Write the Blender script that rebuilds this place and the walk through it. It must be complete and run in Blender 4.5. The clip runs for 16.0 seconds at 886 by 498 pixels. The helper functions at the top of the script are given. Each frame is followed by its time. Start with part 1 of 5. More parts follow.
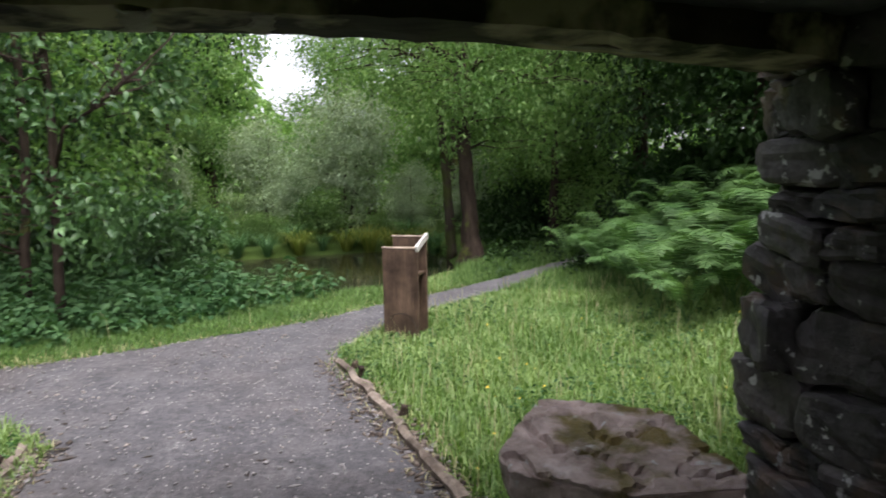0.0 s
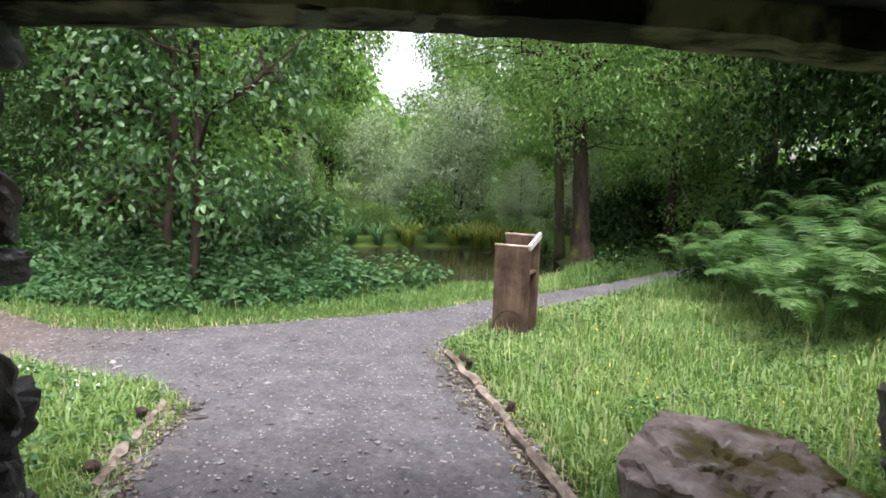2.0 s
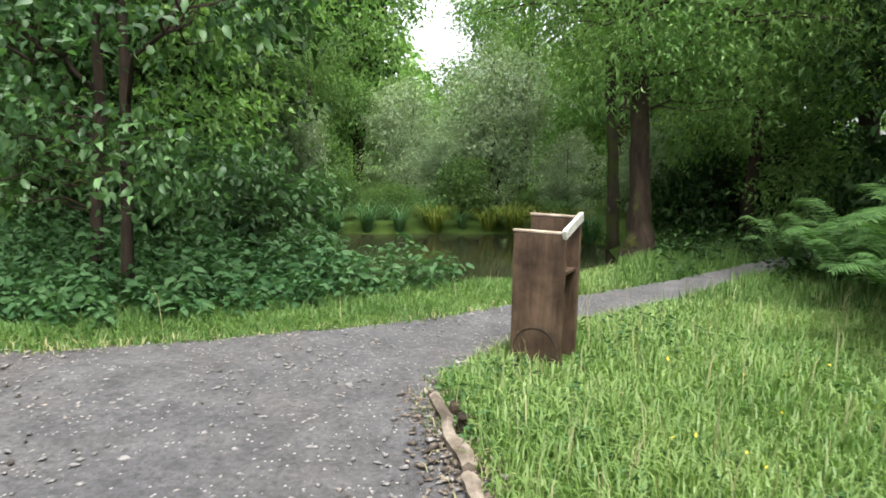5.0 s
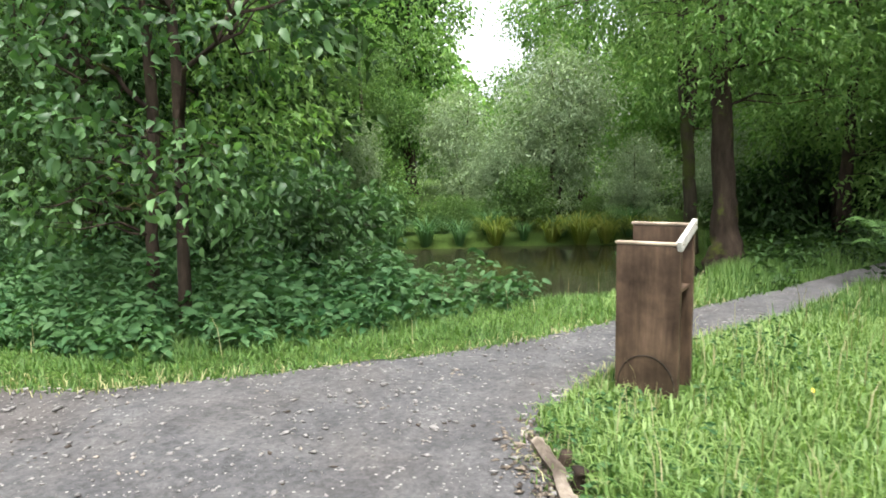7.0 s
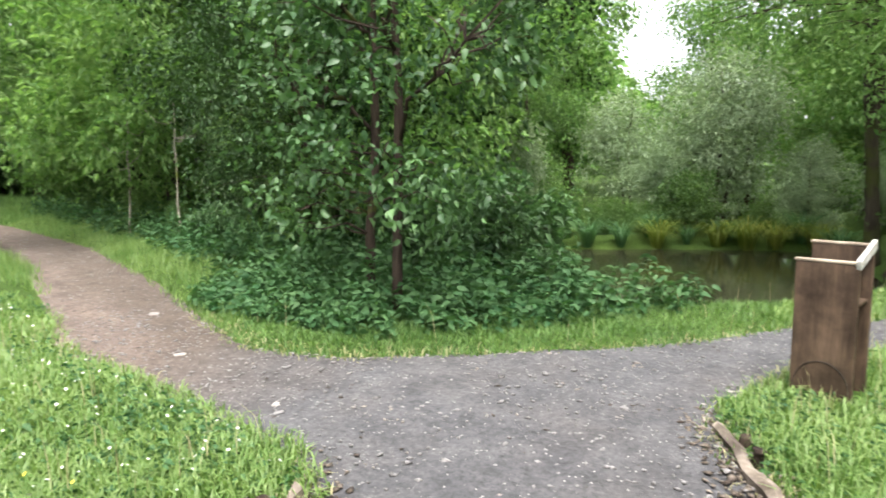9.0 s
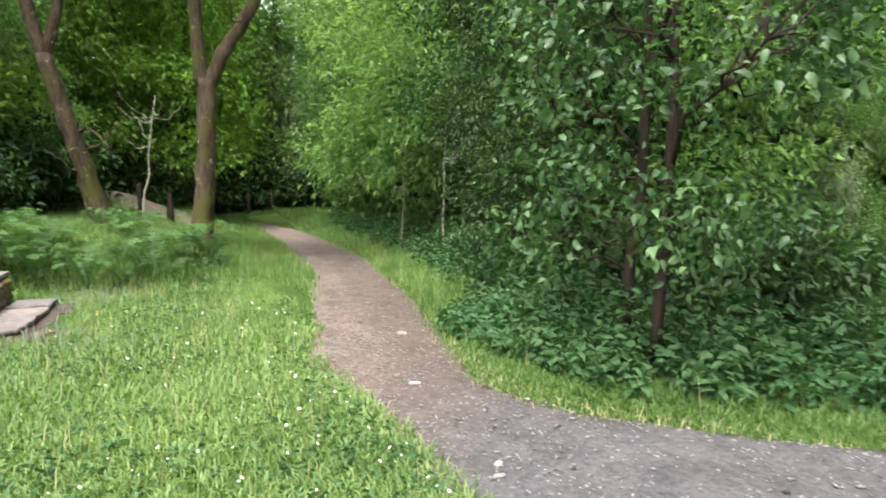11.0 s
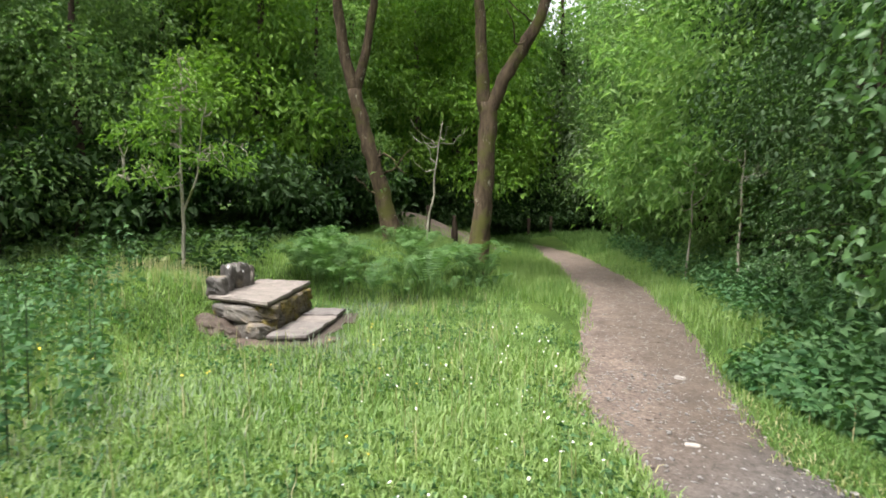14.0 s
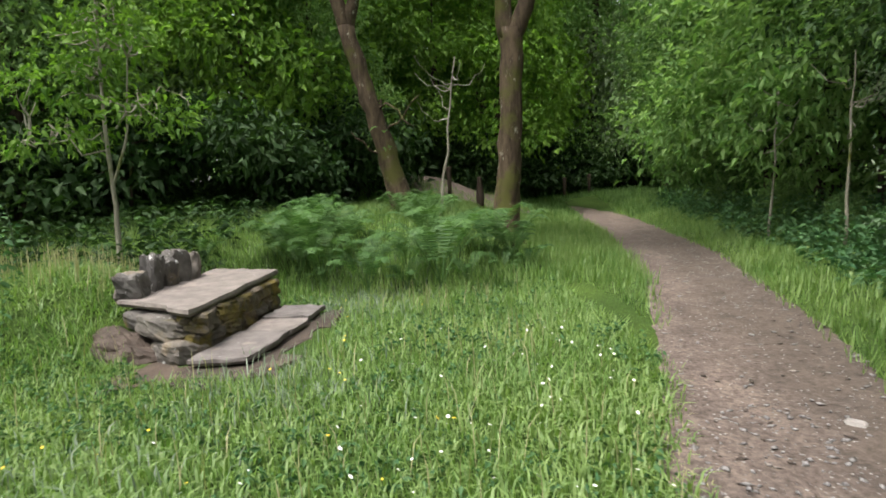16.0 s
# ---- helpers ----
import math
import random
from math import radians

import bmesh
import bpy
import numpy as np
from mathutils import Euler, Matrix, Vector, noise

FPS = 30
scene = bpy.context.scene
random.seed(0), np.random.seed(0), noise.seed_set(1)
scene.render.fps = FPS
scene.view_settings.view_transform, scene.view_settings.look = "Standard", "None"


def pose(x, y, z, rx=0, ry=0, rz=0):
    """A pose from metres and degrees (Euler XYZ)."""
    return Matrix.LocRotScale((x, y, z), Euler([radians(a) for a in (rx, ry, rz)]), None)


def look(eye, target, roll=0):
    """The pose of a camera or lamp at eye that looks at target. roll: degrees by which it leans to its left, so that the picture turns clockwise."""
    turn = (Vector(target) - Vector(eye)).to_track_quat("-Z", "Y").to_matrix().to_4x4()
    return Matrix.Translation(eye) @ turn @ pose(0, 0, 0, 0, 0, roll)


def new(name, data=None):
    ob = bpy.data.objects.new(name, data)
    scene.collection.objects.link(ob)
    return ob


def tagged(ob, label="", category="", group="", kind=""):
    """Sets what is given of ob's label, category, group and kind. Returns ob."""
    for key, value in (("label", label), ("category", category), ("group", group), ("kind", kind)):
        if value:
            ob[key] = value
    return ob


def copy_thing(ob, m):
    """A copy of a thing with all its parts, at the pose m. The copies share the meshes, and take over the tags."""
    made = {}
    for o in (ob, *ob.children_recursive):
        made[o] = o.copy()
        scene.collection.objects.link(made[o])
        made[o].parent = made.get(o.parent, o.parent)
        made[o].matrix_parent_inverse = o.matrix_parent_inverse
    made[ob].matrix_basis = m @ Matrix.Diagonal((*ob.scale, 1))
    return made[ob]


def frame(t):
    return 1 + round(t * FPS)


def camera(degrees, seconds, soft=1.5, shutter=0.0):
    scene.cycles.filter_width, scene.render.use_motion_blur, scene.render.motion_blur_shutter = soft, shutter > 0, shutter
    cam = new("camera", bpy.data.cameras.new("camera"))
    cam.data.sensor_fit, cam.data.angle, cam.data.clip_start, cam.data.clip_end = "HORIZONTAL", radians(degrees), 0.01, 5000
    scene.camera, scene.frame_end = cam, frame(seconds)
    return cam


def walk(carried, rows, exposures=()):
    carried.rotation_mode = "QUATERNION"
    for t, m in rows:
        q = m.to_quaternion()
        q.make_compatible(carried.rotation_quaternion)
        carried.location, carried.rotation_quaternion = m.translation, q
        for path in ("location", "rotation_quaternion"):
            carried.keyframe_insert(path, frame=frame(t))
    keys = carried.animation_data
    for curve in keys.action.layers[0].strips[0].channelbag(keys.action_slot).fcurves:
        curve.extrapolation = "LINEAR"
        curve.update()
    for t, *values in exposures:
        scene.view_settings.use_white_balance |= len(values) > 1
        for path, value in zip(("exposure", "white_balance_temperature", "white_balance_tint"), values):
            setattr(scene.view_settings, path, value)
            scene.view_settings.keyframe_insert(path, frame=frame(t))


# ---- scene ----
# ------------------------------------------------------------ camera and walk
cam = camera(68.9, 16.0, 1.7, 0.4)
PATH = [
    (0, look((0.684, 0.599, 1.511), (0.399, 4.560, 1.031), -0.94)),
    (0.5, look((0.628, 0.572, 1.516), (-0.042, 4.476, 0.956), -0.31)),
    (1, look((0.590, 0.553, 1.512), (-0.419, 4.373, 0.885), -1.51)),
    (1.5, look((0.572, 0.540, 1.515), (-0.383, 4.374, 0.890), 0.36)),
    (2, look((0.588, 0.549, 1.513), (-0.316, 4.413, 1.009), 1.92)),
    (2.5, look((0.587, 0.538, 1.514), (-0.332, 4.398, 1.005), 1.67)),
    (3, look((0.584, 0.885, 1.438), (-0.382, 4.736, 0.954), 1.18)),
    (3.5, look((0.604, 1.280, 1.355), (-0.466, 5.105, 0.885), 0.52)),
    (5.8, look((0.300, 2.930, 1.260), (-0.927, 6.665, 0.618), 1.20)),
    (6, look((0.190, 3.009, 1.220), (-0.898, 6.813, 0.636), 1.29)),
    (6.5, look((-0.161, 2.900, 1.305), (-1.246, 6.696, 0.661), 0.84)),
    (7, look((0.164, 2.786, 1.268), (-1.335, 6.458, 0.747), -1.30)),
    (7.5, look((0.234, 2.557, 1.293), (-1.174, 6.263, 0.762), -0.82)),
    (8, look((0.046, 2.048, 1.461), (-1.166, 5.789, 0.730), 0.46)),
    (8.2, look((0.176, 1.940, 1.434), (-1.253, 5.614, 0.757), 0.21)),
    (10.3, look((0.183, 2.243, 1.486), (-2.827, 4.831, 0.989), 0.08)),
    (10.5, look((0.046, 2.293, 1.488), (-3.096, 4.723, 1.012), 0.84)),
    (11, look((-0.172, 2.494, 1.477), (-3.554, 4.591, 1.072), 0.23)),
    (11.5, look((-0.285, 2.543, 1.503), (-3.880, 4.269, 1.190), -0.53)),
    (12, look((-0.344, 2.641, 1.476), (-4.214, 3.635, 1.277), -0.99)),
    (12.5, look((-0.353, 2.735, 1.461), (-4.303, 3.302, 1.180), -0.78)),
    (13, look((-0.333, 2.722, 1.468), (-4.282, 3.312, 1.234), 1.10)),
    (13.5, look((-0.288, 2.683, 1.475), (-4.245, 3.214, 1.228), 0.72)),
    (14, look((-0.647, 2.794, 1.436), (-4.607, 3.291, 1.167), 0.47)),
    (14.5, look((-1.351, 3.046, 1.380), (-5.318, 3.439, 1.043), 0.39)),
    (15, look((-1.944, 3.235, 1.330), (-5.916, 3.533, 0.961), -0.60)),
    (15.5, look((-2.433, 3.236, 1.298), (-6.397, 3.555, 0.874), -1.47)),
    (16, look((-2.834, 3.276, 1.295), (-6.797, 3.557, 0.828), -2.52)),
]
EXPOSURES = [(0.0, 1.65, 6300, 20), (1.0, 1.88, 6300, 20), (2.5, 2.15, 6250, 20), (3.5, 1.95, 6400, 13), (6.0, 2.10, 6500, 9), (8.0, 2.26, 6500, 10), (11.0, 2.15, 6550, 13), (13.5, 2.08, 6650, 12), (14.5, 1.85, 6600, 9), (15.0, 1.75, 6600, 9), (16.0, 1.55, 6600, 11)]
walk(cam, PATH, EXPOSURES)

# ------------------------------------------------------------ sky and sun (bright overcast)
world = bpy.data.worlds.new("overcast_sky")
scene.world = world
world.use_nodes = True
wn = world.node_tree.nodes
wl = world.node_tree.links
sky = wn.new("ShaderNodeTexSky")
sky.sky_type = "NISHITA"
sky.sun_disc = False
sky.sun_elevation = radians(68)
sky.sun_rotation = radians(147)
sky.air_density, sky.dust_density, sky.ozone_density = 1.0, 4.0, 1.0
pale = wn.new("ShaderNodeHueSaturation")
pale.inputs["Saturation"].default_value = 0.22
wl.new(sky.outputs[0], pale.inputs["Color"])
wl.new(pale.outputs[0], wn["Background"].inputs["Color"])
wn["Background"].inputs["Strength"].default_value = 0.14
sun = new("sun", bpy.data.lights.new("sun", "SUN"))
sun.data.energy, sun.data.angle, sun.data.color = 1.5, radians(25), (1.0, 0.97, 0.92)
sun.matrix_world = look((5.5, -8.5, 25.0), (0, 0, 0))

# ------------------------------------------------------------ materials
rng = np.random.default_rng(7)


def mat(name, rough=0.8, metal=0.0, spec=0.3):
    m = bpy.data.materials.new(name)
    m.use_nodes = True
    b = m.node_tree.nodes["Principled BSDF"]
    b.inputs["Roughness"].default_value = rough
    b.inputs["Metallic"].default_value = metal
    b.inputs["Specular IOR Level"].default_value = spec
    return m, m.node_tree.nodes, m.node_tree.links, b


def ramp(nodes, stops):
    r = nodes.new("ShaderNodeValToRGB")
    e = r.color_ramp.elements
    e[0].position, e[0].color = stops[0][0], (*stops[0][1], 1)
    e[1].position, e[1].color = stops[-1][0], (*stops[-1][1], 1)
    for p, c in stops[1:-1]:
        k = e.new(p)
        k.color = (*c, 1)
    return r


def noise_tex(nodes, links, scale, detail=6.0, stretch=None, space="Object", rough=0.6):
    n = nodes.new("ShaderNodeTexNoise")
    n.inputs["Scale"].default_value = scale
    n.inputs["Detail"].default_value = detail
    n.inputs["Roughness"].default_value = rough
    if space == "Object":
        c = nodes.new("ShaderNodeTexCoord").outputs["Object"]
    else:
        c = nodes.new("ShaderNodeNewGeometry").outputs["Position"]
    if stretch:
        mp = nodes.new("ShaderNodeMapping")
        mp.inputs["Scale"].default_value = stretch
        links.new(c, mp.inputs["Vector"])
        c = mp.outputs["Vector"]
    links.new(c, n.inputs["Vector"])
    return n


def mixc(nodes, links, fac, a, b, blend="MIX"):
    n = nodes.new("ShaderNodeMix")
    n.data_type, n.blend_type = "RGBA", blend
    for sock, v in ((n.inputs[0], fac), (n.inputs[6], a), (n.inputs[7], b)):
        if isinstance(v, (int, float)):
            sock.default_value = v
        elif isinstance(v, tuple):
            sock.default_value = (*v, 1)
        else:
            links.new(v, sock)
    return n.outputs[2]


def bump(nodes, links, height, bsdf, strength=0.5, dist=0.02):
    b = nodes.new("ShaderNodeBump")
    b.inputs["Strength"].default_value = strength
    b.inputs["Distance"].default_value = dist
    links.new(height, b.inputs["Height"])
    links.new(b.outputs["Normal"], bsdf.inputs["Normal"])


def leaf_mat(name, dark, light, under=0.4, rough=0.6, spec=0.22, patch=0.7):
    """Leaves: shade varies leaf by leaf and branch by branch, with light coming through."""
    m, n, l, b = mat(name, rough, 0, spec)
    geo = n.new("ShaderNodeNewGeometry")
    r = ramp(n, [(0.0, dark), (1.0, light)])
    nz = noise_tex(n, l, patch, 3.0, space="World")
    add = n.new("ShaderNodeMath")
    add.operation = "MULTIPLY_ADD"
    l.new(geo.outputs["Random Per Island"], add.inputs[0])
    add.inputs[1].default_value = 0.6
    sc = n.new("ShaderNodeMath")
    sc.operation = "MULTIPLY_ADD"
    l.new(nz.outputs["Fac"], sc.inputs[0])
    sc.inputs[1].default_value, sc.inputs[2].default_value = 1.3, -0.45
    l.new(sc.outputs[0], add.inputs[2])
    l.new(add.outputs[0], r.inputs[0])
    l.new(r.outputs[0], b.inputs["Base Color"])
    tr = n.new("ShaderNodeBsdfTranslucent")
    warm = mixc(n, l, 1.0, r.outputs[0], (1.05, 1.2, 0.62), "MULTIPLY")
    l.new(warm, tr.inputs["Color"])
    mx = n.new("ShaderNodeMixShader")
    mx.inputs[0].default_value = under
    l.new(b.outputs[0], mx.inputs[1])
    l.new(tr.outputs[0], mx.inputs[2])
    l.new(mx.outputs[0], n["Material Output"].inputs["Surface"])
    return m


M = {}
M["leaf_broad"] = leaf_mat("leaf_broad", (0.014, 0.052, 0.017), (0.135, 0.25, 0.095), 0.38, 0.45, 0.4)
M["leaf_mid"] = leaf_mat("leaf_mid", (0.042, 0.102, 0.030), (0.17, 0.265, 0.09), 0.48)
# leaf colour with the wood's deep shade put into it
M["leaf_shaded"] = leaf_mat("leaf_shaded", (0.011, 0.036, 0.009), (0.047, 0.094, 0.025), 0.3)
M["leaf_lime"] = leaf_mat("leaf_lime", (0.057, 0.142, 0.019), (0.180, 0.304, 0.048), 0.45)
M["leaf_willow"] = leaf_mat("leaf_willow", (0.15, 0.225, 0.13), (0.38, 0.46, 0.31), 0.35, 0.6)
M["leaf_ash"] = leaf_mat("leaf_ash", (0.075, 0.175, 0.045), (0.25, 0.38, 0.135), 0.5)
M["leaf_nettle"] = leaf_mat("leaf_nettle", (0.024, 0.083, 0.029), (0.098, 0.188, 0.072), 0.35, 0.6)
M["fern"] = leaf_mat("fern", (0.030, 0.086, 0.023), (0.119, 0.211, 0.070), 0.4, 0.55)
M["grass"] = leaf_mat("grass", (0.085, 0.178, 0.040), (0.265, 0.365, 0.125), 0.4, 0.5, 0.4, 1.1)
M["straw"] = leaf_mat("straw", (0.255, 0.255, 0.119), (0.442, 0.408, 0.255), 0.3, 0.7)
# coarser grass than the lawn; the verge's shade is put into its darker colour
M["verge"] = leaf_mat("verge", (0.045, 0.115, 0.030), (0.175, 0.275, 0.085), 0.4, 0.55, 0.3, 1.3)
M["pale_grass"] = leaf_mat("pale_grass", (0.110, 0.160, 0.099), (0.242, 0.286, 0.220), 0.3, 0.7)
M["stem"] = leaf_mat("stem", (0.03, 0.055, 0.025), (0.075, 0.11, 0.05), 0.1, 0.7)
M["sedge"] = leaf_mat("sedge", (0.076, 0.128, 0.017), (0.230, 0.246, 0.051), 0.4)


def ground_mat():
    m, n, l, b = mat("turf_soil", 0.95, 0, 0.1)
    a = noise_tex(n, l, 0.9, 5, space="World")
    r1 = ramp(n, [(0.3, (0.04, 0.08, 0.018)), (0.7, (0.088, 0.145, 0.03))])
    l.new(a.outputs["Fac"], r1.inputs[0])
    f = noise_tex(n, l, 42, 6, space="World")
    r2 = ramp(n, [(0.35, (0.35, 0.35, 0.35)), (0.7, (1.2, 1.2, 1.2))])
    l.new(f.outputs["Fac"], r2.inputs[0])
    l.new(mixc(n, l, 1.0, r1.outputs[0], r2.outputs[0], "MULTIPLY"), b.inputs["Base Color"])
    bump(n, l, f.outputs["Fac"], b, 0.8, 0.03)
    return m


def gravel_mat():
    """Dark grey grit, browner and paler towards the woodland branch of the path, flecked with pale chips."""
    m, n, l, b = mat("gravel", 0.9, 0, 0.2)
    big = noise_tex(n, l, 1.1, 5, space="World")
    fine = noise_tex(n, l, 26, 7, space="World", rough=0.85)
    grey = ramp(n, [(0.32, (0.038, 0.038, 0.041)), (0.72, (0.150, 0.149, 0.154))])
    l.new(fine.outputs["Fac"], grey.inputs[0])
    brown = ramp(n, [(0.3, (0.039, 0.031, 0.025)), (0.72, (0.156, 0.125, 0.103))])
    l.new(fine.outputs["Fac"], brown.inputs[0])
    pos = n.new("ShaderNodeNewGeometry").outputs["Position"]
    sep = n.new("ShaderNodeSeparateXYZ")
    l.new(pos, sep.inputs[0])
    west = n.new("ShaderNodeMapRange")
    west.inputs[1].default_value, west.inputs[2].default_value = -2.6, -4.6
    l.new(sep.outputs["X"], west.inputs[0])
    w2 = n.new("ShaderNodeMath")
    w2.operation = "MULTIPLY_ADD"
    w2.use_clamp = True
    l.new(big.outputs["Fac"], w2.inputs[0])
    w2.inputs[1].default_value = 0.9
    w3 = n.new("ShaderNodeMath")
    w3.operation = "SUBTRACT"
    l.new(west.outputs[0], w3.inputs[0])
    w3.inputs[1].default_value = 0.40
    l.new(w3.outputs[0], w2.inputs[2])
    base = mixc(n, l, w2.outputs[0], grey.outputs[0], brown.outputs[0])
    # trodden bare pinkish earth along the south side of the woodland branch
    worn = ramp(n, [(0.36, (0.047, 0.036, 0.031)), (0.68, (0.24, 0.19, 0.16))])
    l.new(fine.outputs["Fac"], worn.inputs[0])
    slope = n.new("ShaderNodeMath")
    slope.operation = "MULTIPLY_ADD"
    l.new(sep.outputs["X"], slope.inputs[0])
    slope.inputs[1].default_value = 0.31
    l.new(sep.outputs["Y"], slope.inputs[2])
    wander = n.new("ShaderNodeMath")
    wander.operation = "MULTIPLY_ADD"
    l.new(big.outputs["Fac"], wander.inputs[0])
    wander.inputs[1].default_value = 1.6
    l.new(slope.outputs[0], wander.inputs[2])
    side = n.new("ShaderNodeMapRange")
    side.inputs[1].default_value, side.inputs[2].default_value = 4.45, 3.85
    l.new(wander.outputs[0], side.inputs[0])
    trod = n.new("ShaderNodeMath")
    trod.operation = "MULTIPLY"
    l.new(side.outputs[0], trod.inputs[0])
    l.new(west.outputs[0], trod.inputs[1])
    base = mixc(n, l, trod.outputs[0], base, worn.outputs[0])
    r3 = ramp(n, [(0.36, (0.74, 0.74, 0.75)), (0.64, (1.2, 1.19, 1.17))])
    mid = noise_tex(n, l, 3.4, 8, space="World", rough=0.7)
    l.new(mid.outputs["Fac"], r3.inputs[0])
    base = mixc(n, l, 1.0, base, r3.outputs[0], "MULTIPLY")
    vor = n.new("ShaderNodeTexVoronoi")
    vor.inputs["Scale"].default_value = 38
    l.new(pos, vor.inputs["Vector"])
    th = n.new("ShaderNodeMath")
    th.operation = "LESS_THAN"
    l.new(vor.outputs["Distance"], th.inputs[0])
    th.inputs[1].default_value = 0.26
    pick = n.new("ShaderNodeMath")
    pick.operation = "GREATER_THAN"
    sepc = n.new("ShaderNodeSeparateColor")
    l.new(vor.outputs["Color"], sepc.inputs[0])
    l.new(sepc.outputs[0], pick.inputs[0])
    pick.inputs[1].default_value = 0.90
    both = n.new("ShaderNodeMath")
    both.operation = "MULTIPLY"
    l.new(th.outputs[0], both.inputs[0])
    l.new(pick.outputs[0], both.inputs[1])
    base = mixc(n, l, both.outputs[0], base, (0.31, 0.30, 0.285))
    l.new(base, b.inputs["Base Color"])
    bump(n, l, fine.outputs["Fac"], b, 0.9, 0.012)
    return m


def bark_mat(name, dark, light, moss=(0.09, 0.11, 0.02), mossy=0.5, lichen=0.0):
    m, n, l, b = mat(name, 0.9, 0, 0.15)
    a = noise_tex(n, l, 9, 8, (1.0, 1.0, 0.25), rough=0.7)
    r = ramp(n, [(0.32, dark), (0.68, light)])
    l.new(a.outputs["Fac"], r.inputs[0])
    p = noise_tex(n, l, 2.2, 5, space="World")
    pr = ramp(n, [(0.62 - 0.25 * mossy, (0, 0, 0)), (0.72 - 0.2 * mossy, (1, 1, 1))])
    l.new(p.outputs["Fac"], pr.inputs[0])
    col = mixc(n, l, pr.outputs[0], r.outputs[0], moss) if mossy else r.outputs[0]
    if lichen:
        q = noise_tex(n, l, 8, 9, (1.0, 1.0, 0.5), rough=0.78)
        qr = ramp(n, [(0.61 - 0.1 * lichen, (0, 0, 0)), (0.66 - 0.1 * lichen, (1, 1, 1))])
        l.new(q.outputs["Fac"], qr.inputs[0])
        col = mixc(n, l, qr.outputs[0], col, (0.27, 0.26, 0.20))
    l.new(col, b.inputs["Base Color"])
    bump(n, l, a.outputs["Fac"], b, 1.0, 0.03)
    return m


def stone_mat(name, dark, light, patch, amount=0.4, lichen=0.15, moss=0.0, wet=0.75, vary=True):
    """Weathered stone: grain, stains of a second colour, pale lichen, moss."""
    m, n, l, b = mat(name, wet, 0, 0.35)
    oi = n.new("ShaderNodeObjectInfo")
    a = noise_tex(n, l, 7, 9, space="World", rough=0.7)
    r = ramp(n, [(0.3, dark), (0.72, light)])
    l.new(a.outputs["Fac"], r.inputs[0])
    tint = ramp(n, [(0.0, (0.65, 0.65, 0.68)), (1.0, (1.3, 1.22, 1.15))])
    l.new(oi.outputs["Random"], tint.inputs[0])
    col = mixc(n, l, 1.0 if vary else 0.0, r.outputs[0], tint.outputs[0], "MULTIPLY")
    p = noise_tex(n, l, 3.1, 6, space="World")
    pr = ramp(n, [(0.68 - 0.3 * amount, (0, 0, 0)), (0.8 - 0.3 * amount, (1, 1, 1))])
    l.new(p.outputs["Fac"], pr.inputs[0])
    col = mixc(n, l, pr.outputs[0], col, patch)
    q = noise_tex(n, l, 13, 3, space="World")
    qr = ramp(n, [(0.72 - 0.2 * lichen, (0, 0, 0)), (0.76 - 0.2 * lichen, (1, 1, 1))])
    l.new(q.outputs["Fac"], qr.inputs[0])
    col = mixc(n, l, qr.outputs[0], col, (0.42, 0.42, 0.41))
    if moss:
        s = noise_tex(n, l, 4.3, 6, space="World")
        sr = ramp(n, [(0.66 - 0.3 * moss, (0, 0, 0)), (0.76 - 0.3 * moss, (1, 1, 1))])
        l.new(s.outputs["Fac"], sr.inputs[0])
        sc = ramp(n, [(0.3, (0.06, 0.055, 0.010)), (0.7, (0.15, 0.105, 0.018))])
        l.new(a.outputs["Fac"], sc.inputs[0])
        col = mixc(n, l, sr.outputs[0], col, sc.outputs[0])
    l.new(col, b.inputs["Base Color"])
    bump(n, l, a.outputs["Fac"], b, 0.8, 0.03)
    return m


def wood_mat(name, dark, light, stretch, rough=0.7, moss=0.0):
    m, n, l, b = mat(name, rough, 0, 0.25)
    a = noise_tex(n, l, 6, 8, stretch, rough=0.65)
    r = ramp(n, [(0.3, dark), (0.7, light)])
    l.new(a.outputs["Fac"], r.inputs[0])
    p = noise_tex(n, l, 4.5, 5, space="World")
    pr = ramp(n, [(0.35, (0.38, 0.36, 0.35)), (0.65, (1.15, 1.14, 1.12))])
    l.new(p.outputs["Fac"], pr.inputs[0])
    col = mixc(n, l, 1.0, r.outputs[0], pr.outputs[0], "MULTIPLY")
    if moss:
        s = noise_tex(n, l, 2.3, 5, space="World")
        sr = ramp(n, [(0.62 - 0.2 * moss, (0, 0, 0)), (0.74 - 0.2 * moss, (1, 1, 1))])
        l.new(s.outputs["Fac"], sr.inputs[0])
        col = mixc(n, l, sr.outputs[0], col, (0.36, 0.31, 0.22))
    l.new(col, b.inputs["Base Color"])
    bump(n, l, a.outputs["Fac"], b, 0.6, 0.01)
    return m


def water_mat():
    m, n, l, b = mat("pond_water", 0.06, 0, 0.5)
    b.inputs["Base Color"].default_value = (0.022, 0.022, 0.012, 1)
    a = noise_tex(n, l, 5, 3, space="World")
    bump(n, l, a.outputs["Fac"], b, 0.12, 0.02)
    return m


